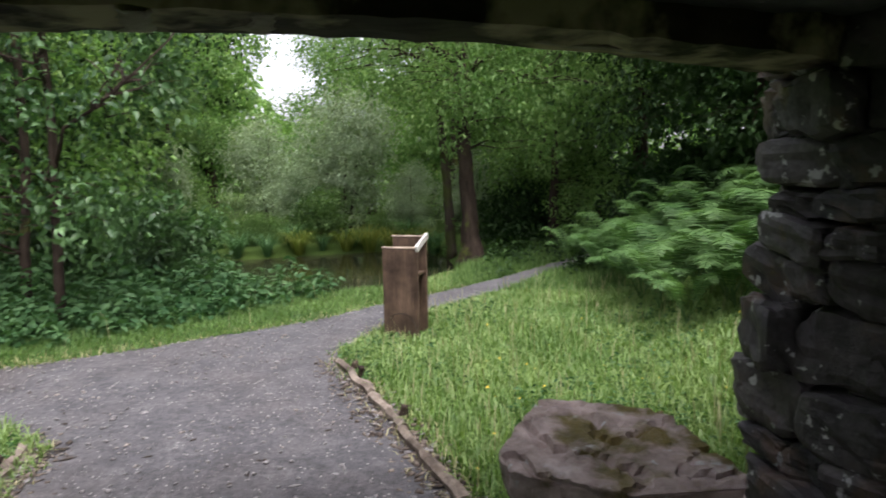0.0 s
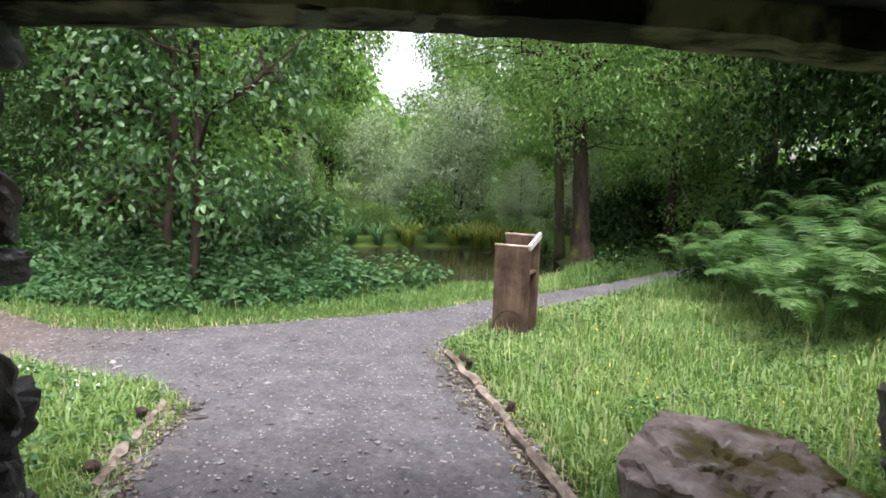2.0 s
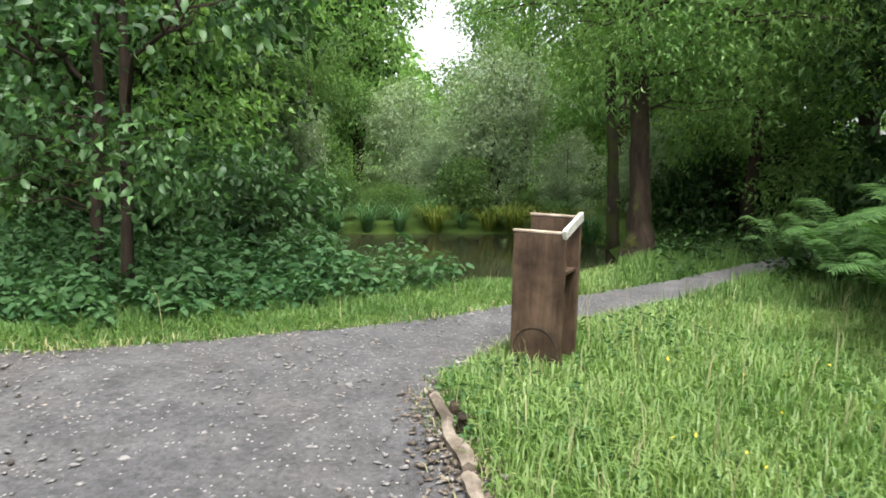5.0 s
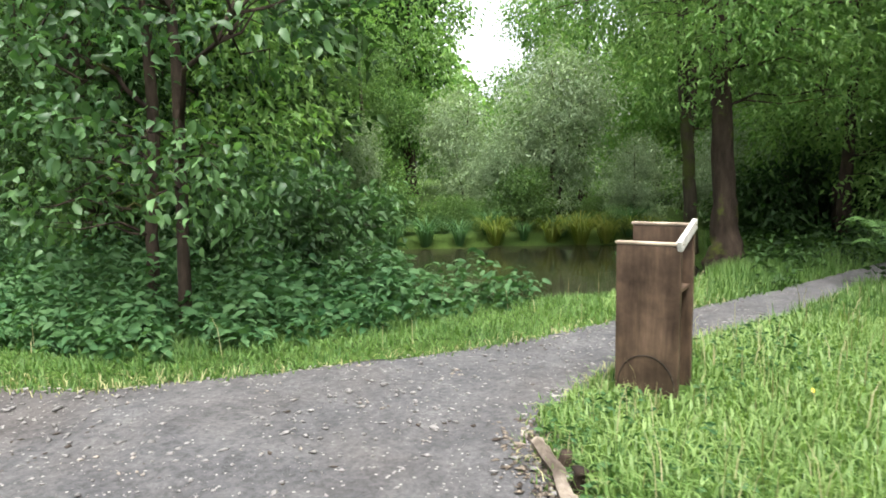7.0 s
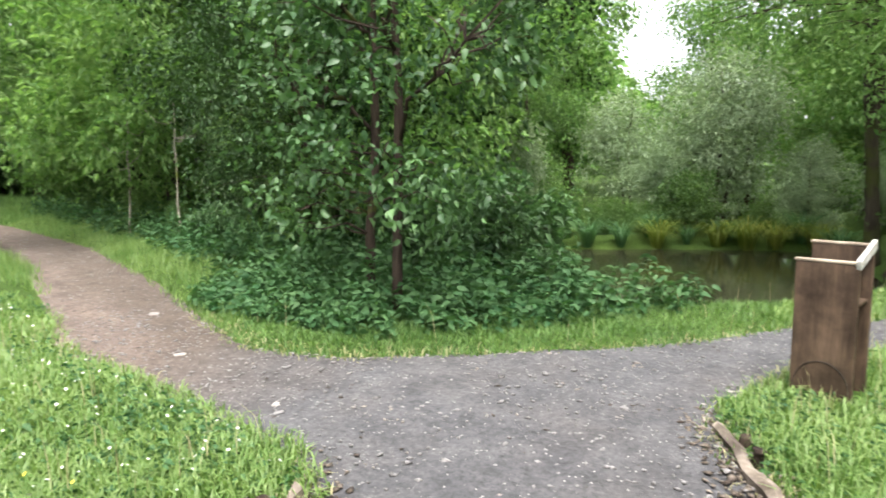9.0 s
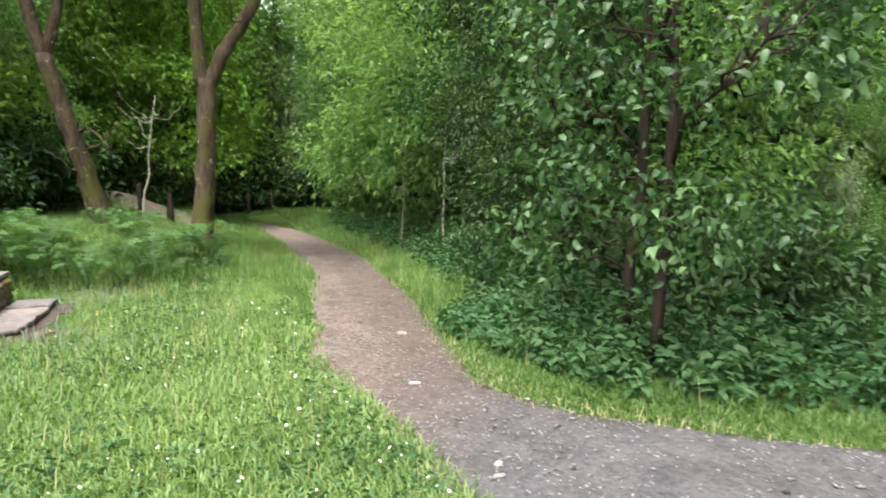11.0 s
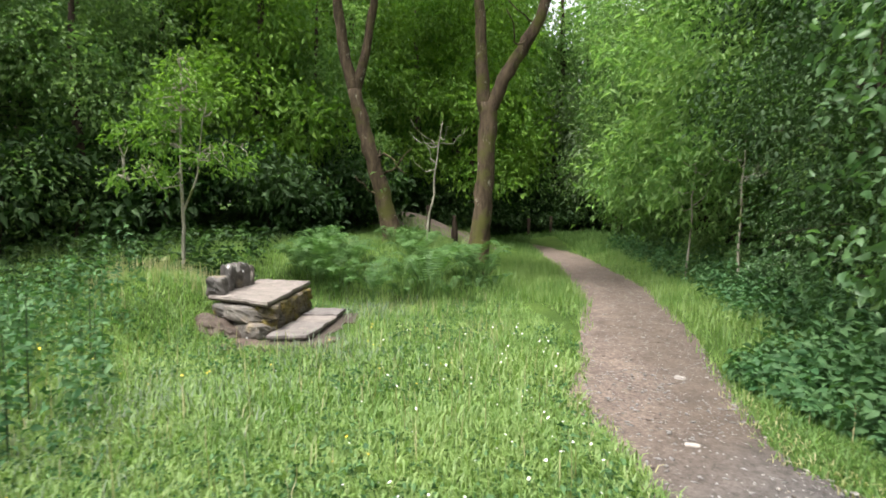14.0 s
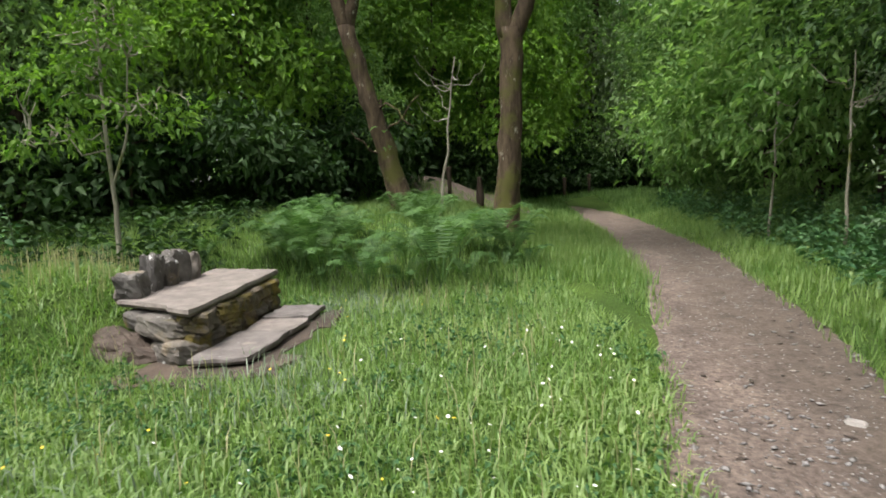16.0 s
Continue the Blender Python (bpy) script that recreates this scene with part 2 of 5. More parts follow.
M["ground"] = ground_mat()
M["gravel"] = gravel_mat()
M["bark_dark"] = bark_mat("bark_dark", (0.018, 0.013, 0.011), (0.077, 0.056, 0.041), mossy=0.12)
M["bark_brown"] = bark_mat("bark_brown", (0.024, 0.018, 0.012), (0.120, 0.088, 0.056), (0.075, 0.075, 0.022), 0.42, 0.15)
M["bark_pale"] = bark_mat("bark_pale", (0.16, 0.15, 0.11), (0.36, 0.34, 0.27), mossy=0.2)
M["bark_moss"] = bark_mat("bark_moss", (0.025, 0.022, 0.016), (0.085, 0.07, 0.05), (0.06, 0.07, 0.02), 0.55)
M["wall_stone"] = stone_mat("wall_stone", (0.013, 0.013, 0.014), (0.120, 0.114, 0.117), (0.14, 0.095, 0.07), 0.45, 0.5, 0.12, wet=0.5)
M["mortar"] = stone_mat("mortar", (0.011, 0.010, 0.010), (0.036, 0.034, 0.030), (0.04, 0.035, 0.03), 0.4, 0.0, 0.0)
M["slate"] = stone_mat("slate", (0.104, 0.104, 0.120), (0.320, 0.320, 0.352), (0.12, 0.11, 0.11), 0.3, 0.2)
M["boulder"] = stone_mat("boulder", (0.13, 0.092, 0.076), (0.52, 0.42, 0.375), (0.60, 0.54, 0.515), 0.36, 0.4, 0.6, wet=0.4, vary=False)
M["seat_stone"] = stone_mat("seat_stone", (0.047, 0.044, 0.039), (0.187, 0.175, 0.156), (0.20, 0.16, 0.11), 0.45, 0.35, 0.2)
M["seat_moss"] = stone_mat("seat_moss", (0.030, 0.027, 0.022), (0.125, 0.108, 0.082), (0.075, 0.055, 0.025), 0.5, 0.1, 0.5)
M["peel"] = stone_mat("peel", (0.165, 0.143, 0.112), (0.390, 0.360, 0.315), (0.12, 0.10, 0.08), 0.35, 0.2, vary=False)
M["flag"] = stone_mat("flag", (0.112, 0.100, 0.092), (0.264, 0.240, 0.220), (0.30, 0.25, 0.22), 0.3, 0.1)
M["chip"] = stone_mat("chip", (0.170, 0.162, 0.153), (0.468, 0.451, 0.425), (0.40, 0.33, 0.26), 0.3, 0.1)
M["soil"] = stone_mat("soil", (0.028, 0.021, 0.016), (0.088, 0.068, 0.054), (0.13, 0.10, 0.07), 0.35, 0.0)
M["sign_wood"] = wood_mat("sign_wood", (0.042, 0.027, 0.018), (0.140, 0.094, 0.064), (3.0, 3.0, 0.35), 0.6)
M["sign_edge"] = wood_mat("sign_edge", (0.255, 0.204, 0.153), (0.425, 0.357, 0.281), (1, 1, 1), 0.7)
M["sign_white"] = wood_mat("sign_white", (0.558, 0.549, 0.522), (0.720, 0.711, 0.684), (1, 1, 1), 0.4)
M["beam"] = wood_mat("beam", (0.012, 0.009, 0.007), (0.051, 0.039, 0.029), (0.3, 3, 3), 0.8, 0.6)
M["edging"] = wood_mat("edging", (0.085, 0.064, 0.047), (0.307, 0.264, 0.221), (2, 2, 2), 0.85)
M["water"] = water_mat()


def petal_mat(name, col):
    m, n, l, b = mat(name, 0.6)
    a = noise_tex(n, l, 20, 2, space="World")
    r = ramp(n, [(0.3, tuple(c * 0.8 for c in col)), (0.7, col)])
    l.new(a.outputs["Fac"], r.inputs[0])
    l.new(r.outputs[0], b.inputs["Base Color"])
    return m


M["white_petal"] = petal_mat("white_petal", (0.78, 0.78, 0.72))
M["yellow_petal"] = petal_mat("yellow_petal", (0.75, 0.55, 0.04))


# ------------------------------------------------------------ mesh helpers
def mesh_of(name, verts, faces, material, smooth=False):
    me = bpy.data.meshes.new(name)
    me.from_pydata(verts, [], faces)
    me.materials.append(material)
    if smooth:
        me.polygons.foreach_set("use_smooth", [True] * len(me.polygons))
    me.update()
    return me


def tri_mesh(name, v, f, material):
    """A mesh of triangles from arrays."""
    me = bpy.data.meshes.new(name)
    me.vertices.add(len(v))
    me.vertices.foreach_set("co", np.ascontiguousarray(v, np.float32).ravel())
    me.loops.add(len(f) * 3)
    me.loops.foreach_set("vertex_index", np.ascontiguousarray(f, np.int32).ravel())
    me.polygons.add(len(f))
    me.polygons.foreach_set("loop_start", np.arange(0, len(f) * 3, 3, dtype=np.int32))
    me.materials.append(material)
    me.update(calc_edges=True)
    return me


def part(name, data, parent, label=""):
    ob = new(name, data)
    ob.parent = parent
    if label:
        tagged(ob, label)
    return ob


def thing(name, label, category, at=(0, 0, 0), rz=0.0, group="", kind=""):
    ob = new(name)
    ob.matrix_world = pose(*at, 0, 0, rz)
    return tagged(ob, label, category, group, kind)


def norm(a):
    return a / np.maximum(np.linalg.norm(a, axis=-1, keepdims=True), 1e-9)


def tube(points, radii, sides=8, wobble=0.0, seed=0):
    """Vertices and faces of a limb along points."""
    r = np.random.default_rng(seed)
    pts = np.array(points, float)
    rad = np.array(radii, float)
    n = len(pts)
    tan = norm(np.gradient(pts, axis=0))
    ref = np.array([0.31, 0.95, 0.05])
    a = norm(np.cross(tan, ref))
    b = np.cross(tan, a)
    ang = np.linspace(0, 2 * np.pi, sides, endpoint=False)
    ring = np.cos(ang)[None, :, None] * a[:, None] + np.sin(ang)[None, :, None] * b[:, None]
    rr = rad[:, None] * (1 + wobble * r.normal(size=(n, sides)))
    v = (pts[:, None] + ring * rr[..., None]).reshape(-1, 3)
    f = []
    for i in range(n - 1):
        for k in range(sides):
            k2 = (k + 1) % sides
            f.append((i * sides + k, i * sides + k2, (i + 1) * sides + k2, (i + 1) * sides + k))
    f.append(tuple(range((n - 1) * sides, n * sides)))
    f.append(tuple(range(sides))[::-1])
    return v, f


def joined(list_of_vf):
    vs, fs, o = [], [], 0
    for v, f in list_of_vf:
        vs.append(np.asarray(v))
        fs += [tuple(i + o for i in q) for q in f]
        o += len(v)
    return np.concatenate(vs).tolist(), fs


def bent(p0, p1, n=6, sag=0.0, wander=0.05, seed=0):
    """A wandering line from p0 to p1."""
    r = np.random.default_rng(seed)
    p0, p1 = np.array(p0, float), np.array(p1, float)
    t = np.linspace(0, 1, n)[:, None]
    p = p0 + (p1 - p0) * t
    p[:, 2] += (sag * 4 * t * (1 - t))[:, 0]
    p[1:-1] += r.normal(size=(n - 2, 3)) * wander
    return p


def leaves(name, P, D, size, material, width=0.45, fold=0.18, droop=0.25, seed=0, spread=0.25, plain=False):
    """One folded leaf at each P, pointing along D."""
    r = np.random.default_rng(seed)
    n = len(P)
    D = norm(D)
    side = norm(np.cross(D, r.normal(size=(n, 3)) * 0.8 + np.array([0, 0, 1.0])))
    up = np.cross(side, D)
    L = (size * r.uniform(1 - spread * 2, 1 + spread, n))[:, None]
    w = L * width * 0.5
    base = P
    tip = P + D * L - up * L * droop
    lf = P + D * L * 0.45 + side * w + up * L * fold
    rt = P + D * L * 0.45 - side * w + up * L * fold
    if plain:
        v = np.stack([base, lf, tip, rt], 1).reshape(-1, 3)
        f = (np.array([[0, 2, 1], [0, 3, 2]])[None] + (np.arange(n) * 4)[:, None, None]).reshape(-1, 3)
        return tri_mesh(name, v, f, material)
    l1 = P + D * L * 0.22 + side * w * 0.86 + up * L * fold * 0.6
    r1 = P + D * L * 0.22 - side * w * 0.86 + up * L * fold * 0.6
    l2 = P + D * L * 0.62 + side * w * 0.84 + up * L * (fold - 0.3 * droop)
    r2 = P + D * L * 0.62 - side * w * 0.84 + up * L * (fold - 0.3 * droop)
    v = np.stack([base, l1, l2, tip, r2, r1, P + D * L * 0.42 + up * L * 0.02], 1).reshape(-1, 3)
    o = (np.arange(n) * 7)[:, None, None]
    f = (np.array([[6, 1, 0], [6, 2, 1], [6, 3, 2], [6, 4, 3], [6, 5, 4], [6, 0, 5]])[None] + o).reshape(-1, 3)
    return tri_mesh(name, v, f, material)


def crown_points(blobs, clusters, per, spread, seed, shell=0.55):
    """Leaf places and directions for a crown made of ellipsoids (x, y, z, rx, ry, rz)."""
    r = np.random.default_rng(seed)
    blobs = np.array(blobs, float)
    vol = (blobs[:, 3] * blobs[:, 4] * blobs[:, 5]) ** 0.75
    pick = r.choice(len(blobs), clusters, p=vol / vol.sum())
    d = norm(r.normal(size=(clusters, 3)))
    rad = shell + (1.08 - shell) * r.random(clusters) ** 0.7
    c = blobs[pick, :3] + d * rad[:, None] * blobs[pick, 3:]
    P = np.repeat(c, per, 0) + r.normal(size=(clusters * per, 3)) * spread * np.array([1, 1, 0.7])
    out = np.repeat(d, per, 0)
    D = out * 0.7 + r.normal(size=P.shape) * 0.7 + np.array([0, 0, -0.45])
    return c, P, D


# ------------------------------------------------------------ the lie of the land
def step(a, b, x):
    t = np.clip((x - a) / (b - a), 0, 1)
    return t * t * (3 - 2 * t)


PATH_POLY = np.array([
    (-1.02, 1.7), (-1.30, 2.4), (-1.55, 2.95), (-1.84, 3.8), (-2.25, 4.02), (-2.95, 4.10), (-3.8, 4.20), (-5.35, 4.34), (-6.9, 4.98),
    (-9.75, 6.0), (-14.6, 7.1), (-20, 8.1), (-25.6, 9.2), (-26.2, 10.6), (-18.4, 9.15), (-11.4, 7.8), (-7.4, 6.5),
    (-4.8, 5.5), (-3.9, 5.18), (-3.2, 5.35), (-2.4, 5.9), (-1.5, 6.65), (-0.9, 7.3), (-0.5, 7.95), (0.0, 8.45),
    (0.87, 9.7), (2.05, 11.6), (3.3, 13.4), (5.5, 16.0), (6.4, 15.4), (4.2, 12.9), (2.8, 11.6), (1.68, 10.05), (0.83, 8.38),
    (0.08, 7.40), (-0.38, 6.45), (-0.57, 5.80), (-0.48, 5.48), (-0.1, 4.70), (0.28, 4.02), (0.52, 3.45), (0.72, 2.95), (1.0, 2.5)])
POND = np.array([(-3.4, 8.5), (-2.1, 8.35), (-1.4, 8.85), (-0.6, 9.4), (0.0, 10.9), (-0.3, 12.6), (-1.0, 13.5), (-2.8, 12.9), (-4.6, 12.0), (-5.2, 10.6), (-4.4, 9.3)])
WATER_Z = -0.11


def inside(poly, x, y):
    hit = np.zeros(np.shape(x), bool)
    for (x0, y0), (x1, y1) in zip(poly, np.roll(poly, -1, 0)):
        cross = (y0 > y) != (y1 > y)
        hit ^= cross & (x < (x1 - x0) * (y - y0) / (y1 - y0 + 1e-12) + x0)
    return hit


def edge_of(poly, x, y):
    """Distance to the nearest edge of a polygon, and that edge's nearest point."""
    x, y = np.asarray(x, float), np.asarray(y, float)
    best, bx, by = np.full(x.shape, 1e9), x.copy(), y.copy()
    for (x0, y0), (x1, y1) in zip(poly, np.roll(poly, -1, 0)):
        dx, dy = x1 - x0, y1 - y0
        t = np.clip(((x - x0) * dx + (y - y0) * dy) / (dx * dx + dy * dy), 0, 1)
        px, py = x0 + t * dx, y0 + t * dy
        d = np.hypot(x - px, y - py)
        near = d < best
        best, bx, by = np.where(near, d, best), np.where(near, px, bx), np.where(near, py, by)
    return best, bx, by


def lump(x, y):
    return (np.sin(x * 1.7 + 0.6 * y) * np.cos(y * 1.3 - 0.4 * x) + 0.6 * np.sin(3.1 * x + 1.0) * np.sin(2.7 * y)) * 0.022


def land(x, y):
    x, y = np.asarray(x, float), np.asarray(y, float)
    dp, _, _ = edge_of(PATH_POLY, x, y)
    off = np.where(inside(PATH_POLY, x, y), 0.0, dp)
    z = lump(x, y) * step(0.05, 0.8, off)
    z = z + 0.05 * step(0.0, 0.25, off)
    bank = step(-9.3, -12.6, x) * step(6.1, 4.0, y)
    z = z + 0.62 * bank * step(0.2, 2.5, off)
    z = z + 0.56 * np.exp(-(((x + 8.5) / 1.35) ** 2 + ((y - 0.45) / 0.85) ** 2) ** 1.3)
    z = z + 0.35 * step(1.6, 3.6, x) * step(0.3, 2.0, off)
    z = z + 0.55 * step(-16.8, -20.4, x) * step(8.0, 6.0, y) * step(0.2, 2.0, off)
    z = z + 0.25 * step(13.4, 16.5, y) * step(1.0, -1.5, x)
    z = z + 0.20 * step(-6, -9, x) * step(8.5, 11, y)
    dq, _, _ = edge_of(POND, x, y)
    wet = np.where(inside(POND, x, y), -dq, dq)
    z = np.where(wet < 0.7, z - 0.62 * step(0.7, -0.9, wet), z)
    return z


def grid_axis(lo, hi, mid_lo, mid_hi, fine, coarse):
    a = [np.arange(mid_lo, mid_hi, fine)]
    for sign, start, end in ((1, mid_hi, hi), (-1, mid_lo, lo)):
        p, s, out = start, fine, []
        while sign * (end - p) > 0:
            out.append(p)
            s = min(s * 1.25, coarse)
            p += sign * s
        out.append(end)
        a.append(np.array(out))
    return np.unique(np.concatenate(a).round(4))


gx = grid_axis(-400, 400, -18, 6, 0.16, 30)
gy = grid_axis(-400, 400, -4, 15, 0.16, 30)
GX, GY = np.meshgrid(gx, gy, indexing="ij")
dpath, _, _ = edge_of(PATH_POLY, GX, GY)
GZ = land(GX, GY) - np.where(inside(PATH_POLY, GX, GY), 0.03 * step(0.0, 0.2, dpath), 0)
ny = len(gy)
idx = np.arange(len(gx) * ny).reshape(len(gx), ny)
quads = np.stack([idx[:-1, :-1], idx[1:, :-1], idx[1:, 1:], idx[:-1, 1:]], -1).reshape(-1, 4)
tris = np.concatenate([quads[:, [0, 1, 2]], quads[:, [0, 2, 3]]])
ground = new("ground", tri_mesh("ground", np.stack([GX, GY, GZ], -1).reshape(-1, 3), tris, M["ground"]))
tagged(ground, "uneven grassy woodland floor with dark soil", "ground", kind="structure")

# the gravel path, as one sheet inside its outline
wob = np.random.default_rng(3)
pol = []
for (x0, y0), (x1, y1) in zip(PATH_POLY, np.roll(PATH_POLY, -1, 0)):
    k = max(1, int(np.hypot(x1 - x0, y1 - y0) / 0.12))
    for t in np.arange(k) / k:
        pol.append((x0 + (x1 - x0) * t + wob.normal() * 0.03, y0 + (y1 - y0) * t + wob.normal() * 0.03))
FINE_POLY = np.array(pol)
px = np.arange(-35.2, 6.6, 0.1)
py = np.arange(1.6, 16.2, 0.1)
PX, PY = np.meshgrid(px, py, indexing="ij")
keep = inside(PATH_POLY, PX, PY)
cell = keep[:-1, :-1] | keep[1:, :-1] | keep[1:, 1:] | keep[:-1, 1:]
QX, QY = PX.copy(), PY.copy()
outside = ~keep
near = outside & (edge_of(PATH_POLY, PX, PY)[0] < 0.2)
_, ex, ey = edge_of(FINE_POLY, PX[near], PY[near])
QX[near], QY[near] = ex, ey
QZ = 0.012 + lump(QX * 2, QY * 2) * 0.25
QZ[near] = 0.0
pidx = np.arange(PX.size).reshape(PX.shape)
pq = np.stack([pidx[:-1, :-1], pidx[1:, :-1], pidx[1:, 1:], pidx[:-1, 1:]], -1)[cell]
used = np.unique(pq)
remap = np.zeros(PX.size, int)
remap[used] = np.arange(len(used))
pq = remap[pq]
pv = np.stack([QX, QY, QZ], -1).reshape(-1, 3)[used]
path_ob = new("path", tri_mesh("path", pv, np.concatenate([pq[:, [0, 1, 2]], pq[:, [0, 2, 3]]]), M["gravel"]))
tagged(path_ob, "dark grey gravel path turning brown towards the wood", "path", kind="structure")

# where the path turns behind the two trees and climbs
lane = bmesh.new()
rows = []
for i in range(25):
    y0 = 2.0 + 0.2 * i
    ring = []
    for j in range(9):
        x0 = -18.1 - 0.27 * j - 0.05 * (y0 - 4) ** 2 + 0.08 * math.sin(3.1 * y0 + (2.0 if j else 0.0))
        ring.append(lane.verts.new((x0, y0, float(land(np.array([x0]), np.array([y0]))[0]) + 0.05)))
    rows.append(ring)
for a, b in zip(rows, rows[1:]):
    for j in range(8):
        lane.faces.new((a[j], b[j], b[j + 1], a[j + 1]))
me = bpy.data.meshes.new("path")
lane.to_mesh(me)
lane.free()
me.materials.append(M["gravel"])
tagged(new("path", me), "brown earth path climbing behind the trees", "path", kind="structure")

# pond
bm = bmesh.new()
cx, cy = POND.mean(0)
rim = [bm.verts.new((cx + (x - cx) * 1.12, cy + (y - cy) * 1.12, WATER_Z)) for x, y in POND]
bm.faces.new(rim)
me = bpy.data.meshes.new("water")
bm.to_mesh(me)
bm.free()
me.materials.append(M["water"])
tagged(new("water", me), "still dark brown pond water reflecting the trees", "water", kind="structure")


# ------------------------------------------------------------ stones
def rough_block(name, material, seed, cuts=3, jag=0.09, power=5.0):
    """A unit stone: a worn, uneven block that fills about one metre each way."""
    r = np.random.default_rng(seed)
    bm = bmesh.new()
    bmesh.ops.create_cube(bm, size=2)
    bmesh.ops.subdivide_edges(bm, edges=bm.edges[:], cuts=cuts, use_grid_fill=True)
    ph = r.uniform(0, 10, 3)
    for v in bm.verts:
        p = np.array(v.co)
        s = (np.abs(p) ** power).sum() ** (1 / power)
        p = p / s
        k = noise.noise(Vector(p * 1.3 + ph)) * jag * 2.2 + noise.noise(Vector(p * 3.7 + ph)) * jag + noise.noise(Vector(p * 9.1 + ph)) * jag * 0.35
        v.co = Vector(p * (1 + k) * 0.5)
    me = bpy.data.meshes.new(name)
    bm.to_mesh(me)
    bm.free()
    me.materials.append(material)
    if cuts > 30:
        me.polygons.foreach_set("use_smooth", [True] * len(me.polygons))
    return me


WALL_STONES = [rough_block("stone", M["wall_stone"], 20 + i, 5, 0.11, 6.0) for i in range(9)]


def box_mesh(name, size, material, bevel=0.01):
    bm = bmesh.new()
    bmesh.ops.create_cube(bm, size=1)
    bmesh.ops.scale(bm, vec=size, verts=bm.verts)
    bmesh.ops.bevel(bm, geom=bm.edges[:], offset=bevel, segments=2, affect="EDGES", profile=0.6)
    me = bpy.data.meshes.new(name)
    bm.to_mesh(me)
    bm.free()
    me.materials.append(material)
    return me


# ------------------------------------------------------------ the stone shelter
WL = Vector((-1.07, 2.02, 0))
WR = Vector((1.71, 2.99, 0))
WU = (WR - WL).normalized()
WN = Vector((-WU.y, WU.x, 0))
TURN = math.degrees(math.atan2(WU.y, WU.x))
OPEN = (WR - WL).length
DEEP = 0.46


def wall_at(u, n, z):
    p = WL + WU * u + WN * n
    return p.x, p.y, z


def wall_block(name, u0, u1, n0, n1, z0, z1, label):
    ob = new(name, box_mesh(name, (u1 - u0, n1 - n0, z1 - z0), M["mortar"], 0.02))
    ob.matrix_world = pose(*wall_at((u0 + u1) / 2, (n0 + n1) / 2, (z0 + z1) / 2), 0, 0, TURN)
    return tagged(ob, label, "wall", kind="structure")


RUBBLE = "dark rubble stone wall of uneven weathered blocks"
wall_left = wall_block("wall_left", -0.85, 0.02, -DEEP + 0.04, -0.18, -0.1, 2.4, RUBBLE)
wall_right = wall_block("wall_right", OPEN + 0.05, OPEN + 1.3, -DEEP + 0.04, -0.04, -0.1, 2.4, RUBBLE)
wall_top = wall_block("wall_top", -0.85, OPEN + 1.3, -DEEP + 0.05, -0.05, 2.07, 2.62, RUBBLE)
# unseen sides, back and roof, added to keep the inside dark
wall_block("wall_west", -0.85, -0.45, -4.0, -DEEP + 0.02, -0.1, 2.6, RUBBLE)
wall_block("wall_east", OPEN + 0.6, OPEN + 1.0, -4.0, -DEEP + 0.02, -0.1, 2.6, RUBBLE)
# gap left in the added back wall to let daylight in
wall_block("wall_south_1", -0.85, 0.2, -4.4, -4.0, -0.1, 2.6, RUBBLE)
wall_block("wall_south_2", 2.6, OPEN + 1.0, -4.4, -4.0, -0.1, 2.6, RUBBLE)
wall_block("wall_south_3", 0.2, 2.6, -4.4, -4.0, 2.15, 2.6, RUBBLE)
ceiling = wall_block("ceiling", -1.0, OPEN + 1.4, -4.5, -0.05, 2.64, 2.85, "unseen dark shelter roof, added to block the sky")
ceiling["category"] = "ceiling"
floor = wall_block("floor", -0.45, OPEN + 0.6, -4.0, -0.3, -0.12, -0.004, "dark trodden grit floor of the shelter")
floor["category"] = "floor"
floor.data.materials[0] = M["gravel"]


def face_stones(wall, place, width, z0, z1, seed, small=0.17, big=0.42, depth=0.2):
    """Courses of single stones over one face of a wall. place(s, z, out) gives the pose of a stone at s along the face."""
    r = np.random.default_rng(seed)
    z = z0
    while z < z1 - 0.04:
        h = min(r.uniform(0.09, 0.30), z1 - z)
        s = -r.uniform(0, 0.12)
        while s < width:
            w = r.uniform(small, big)
            st = new("stone", WALL_STONES[r.integers(len(WALL_STONES))])
            st.parent = wall
            hh = h * r.uniform(0.72, 1.15)
            m = place(min(s + w / 2, width - 0.02), z + h / 2, float(np.clip(r.normal() * 0.022, -0.04, 0.04)))
            st.matrix_world = m @ pose(0, 0, 0, r.normal() * 6, r.normal() * 7, r.normal() * 9) @ Matrix.Diagonal((w * 1.04, depth * r.uniform(0.85, 1.2), hh * 1.03, 1))
            s += w
        z += h * 0.97


bpy.context.view_layer.update()
face_stones(wall_right, lambda s, z, o: pose(*wall_at(OPEN + 0.05 - 0.02 + o, -DEEP + s, z), 0, 0, TURN + 90), DEEP, 0.0, 2.1, 1, 0.15, 0.36, 0.18)
face_stones(wall_right, lambda s, z, o: pose(*wall_at(OPEN + 0.05 + s, -DEEP + 0.03 + o, z), 0, 0, TURN), 0.9, 0.0, 2.4, 2)
face_stones(wall_right, lambda s, z, o: pose(*wall_at(OPEN + 0.1 + s, -0.05 + o, z), 0, 0, TURN), 1.15, 0.0, 2.4, 3)
face_stones(wall_left, lambda s, z, o: pose(*wall_at(0.04 + o, -DEEP + s, z), 0, 0, TURN + 90), DEEP - 0.14, 0.0, 2.1, 4, 0.15, 0.36, 0.18)
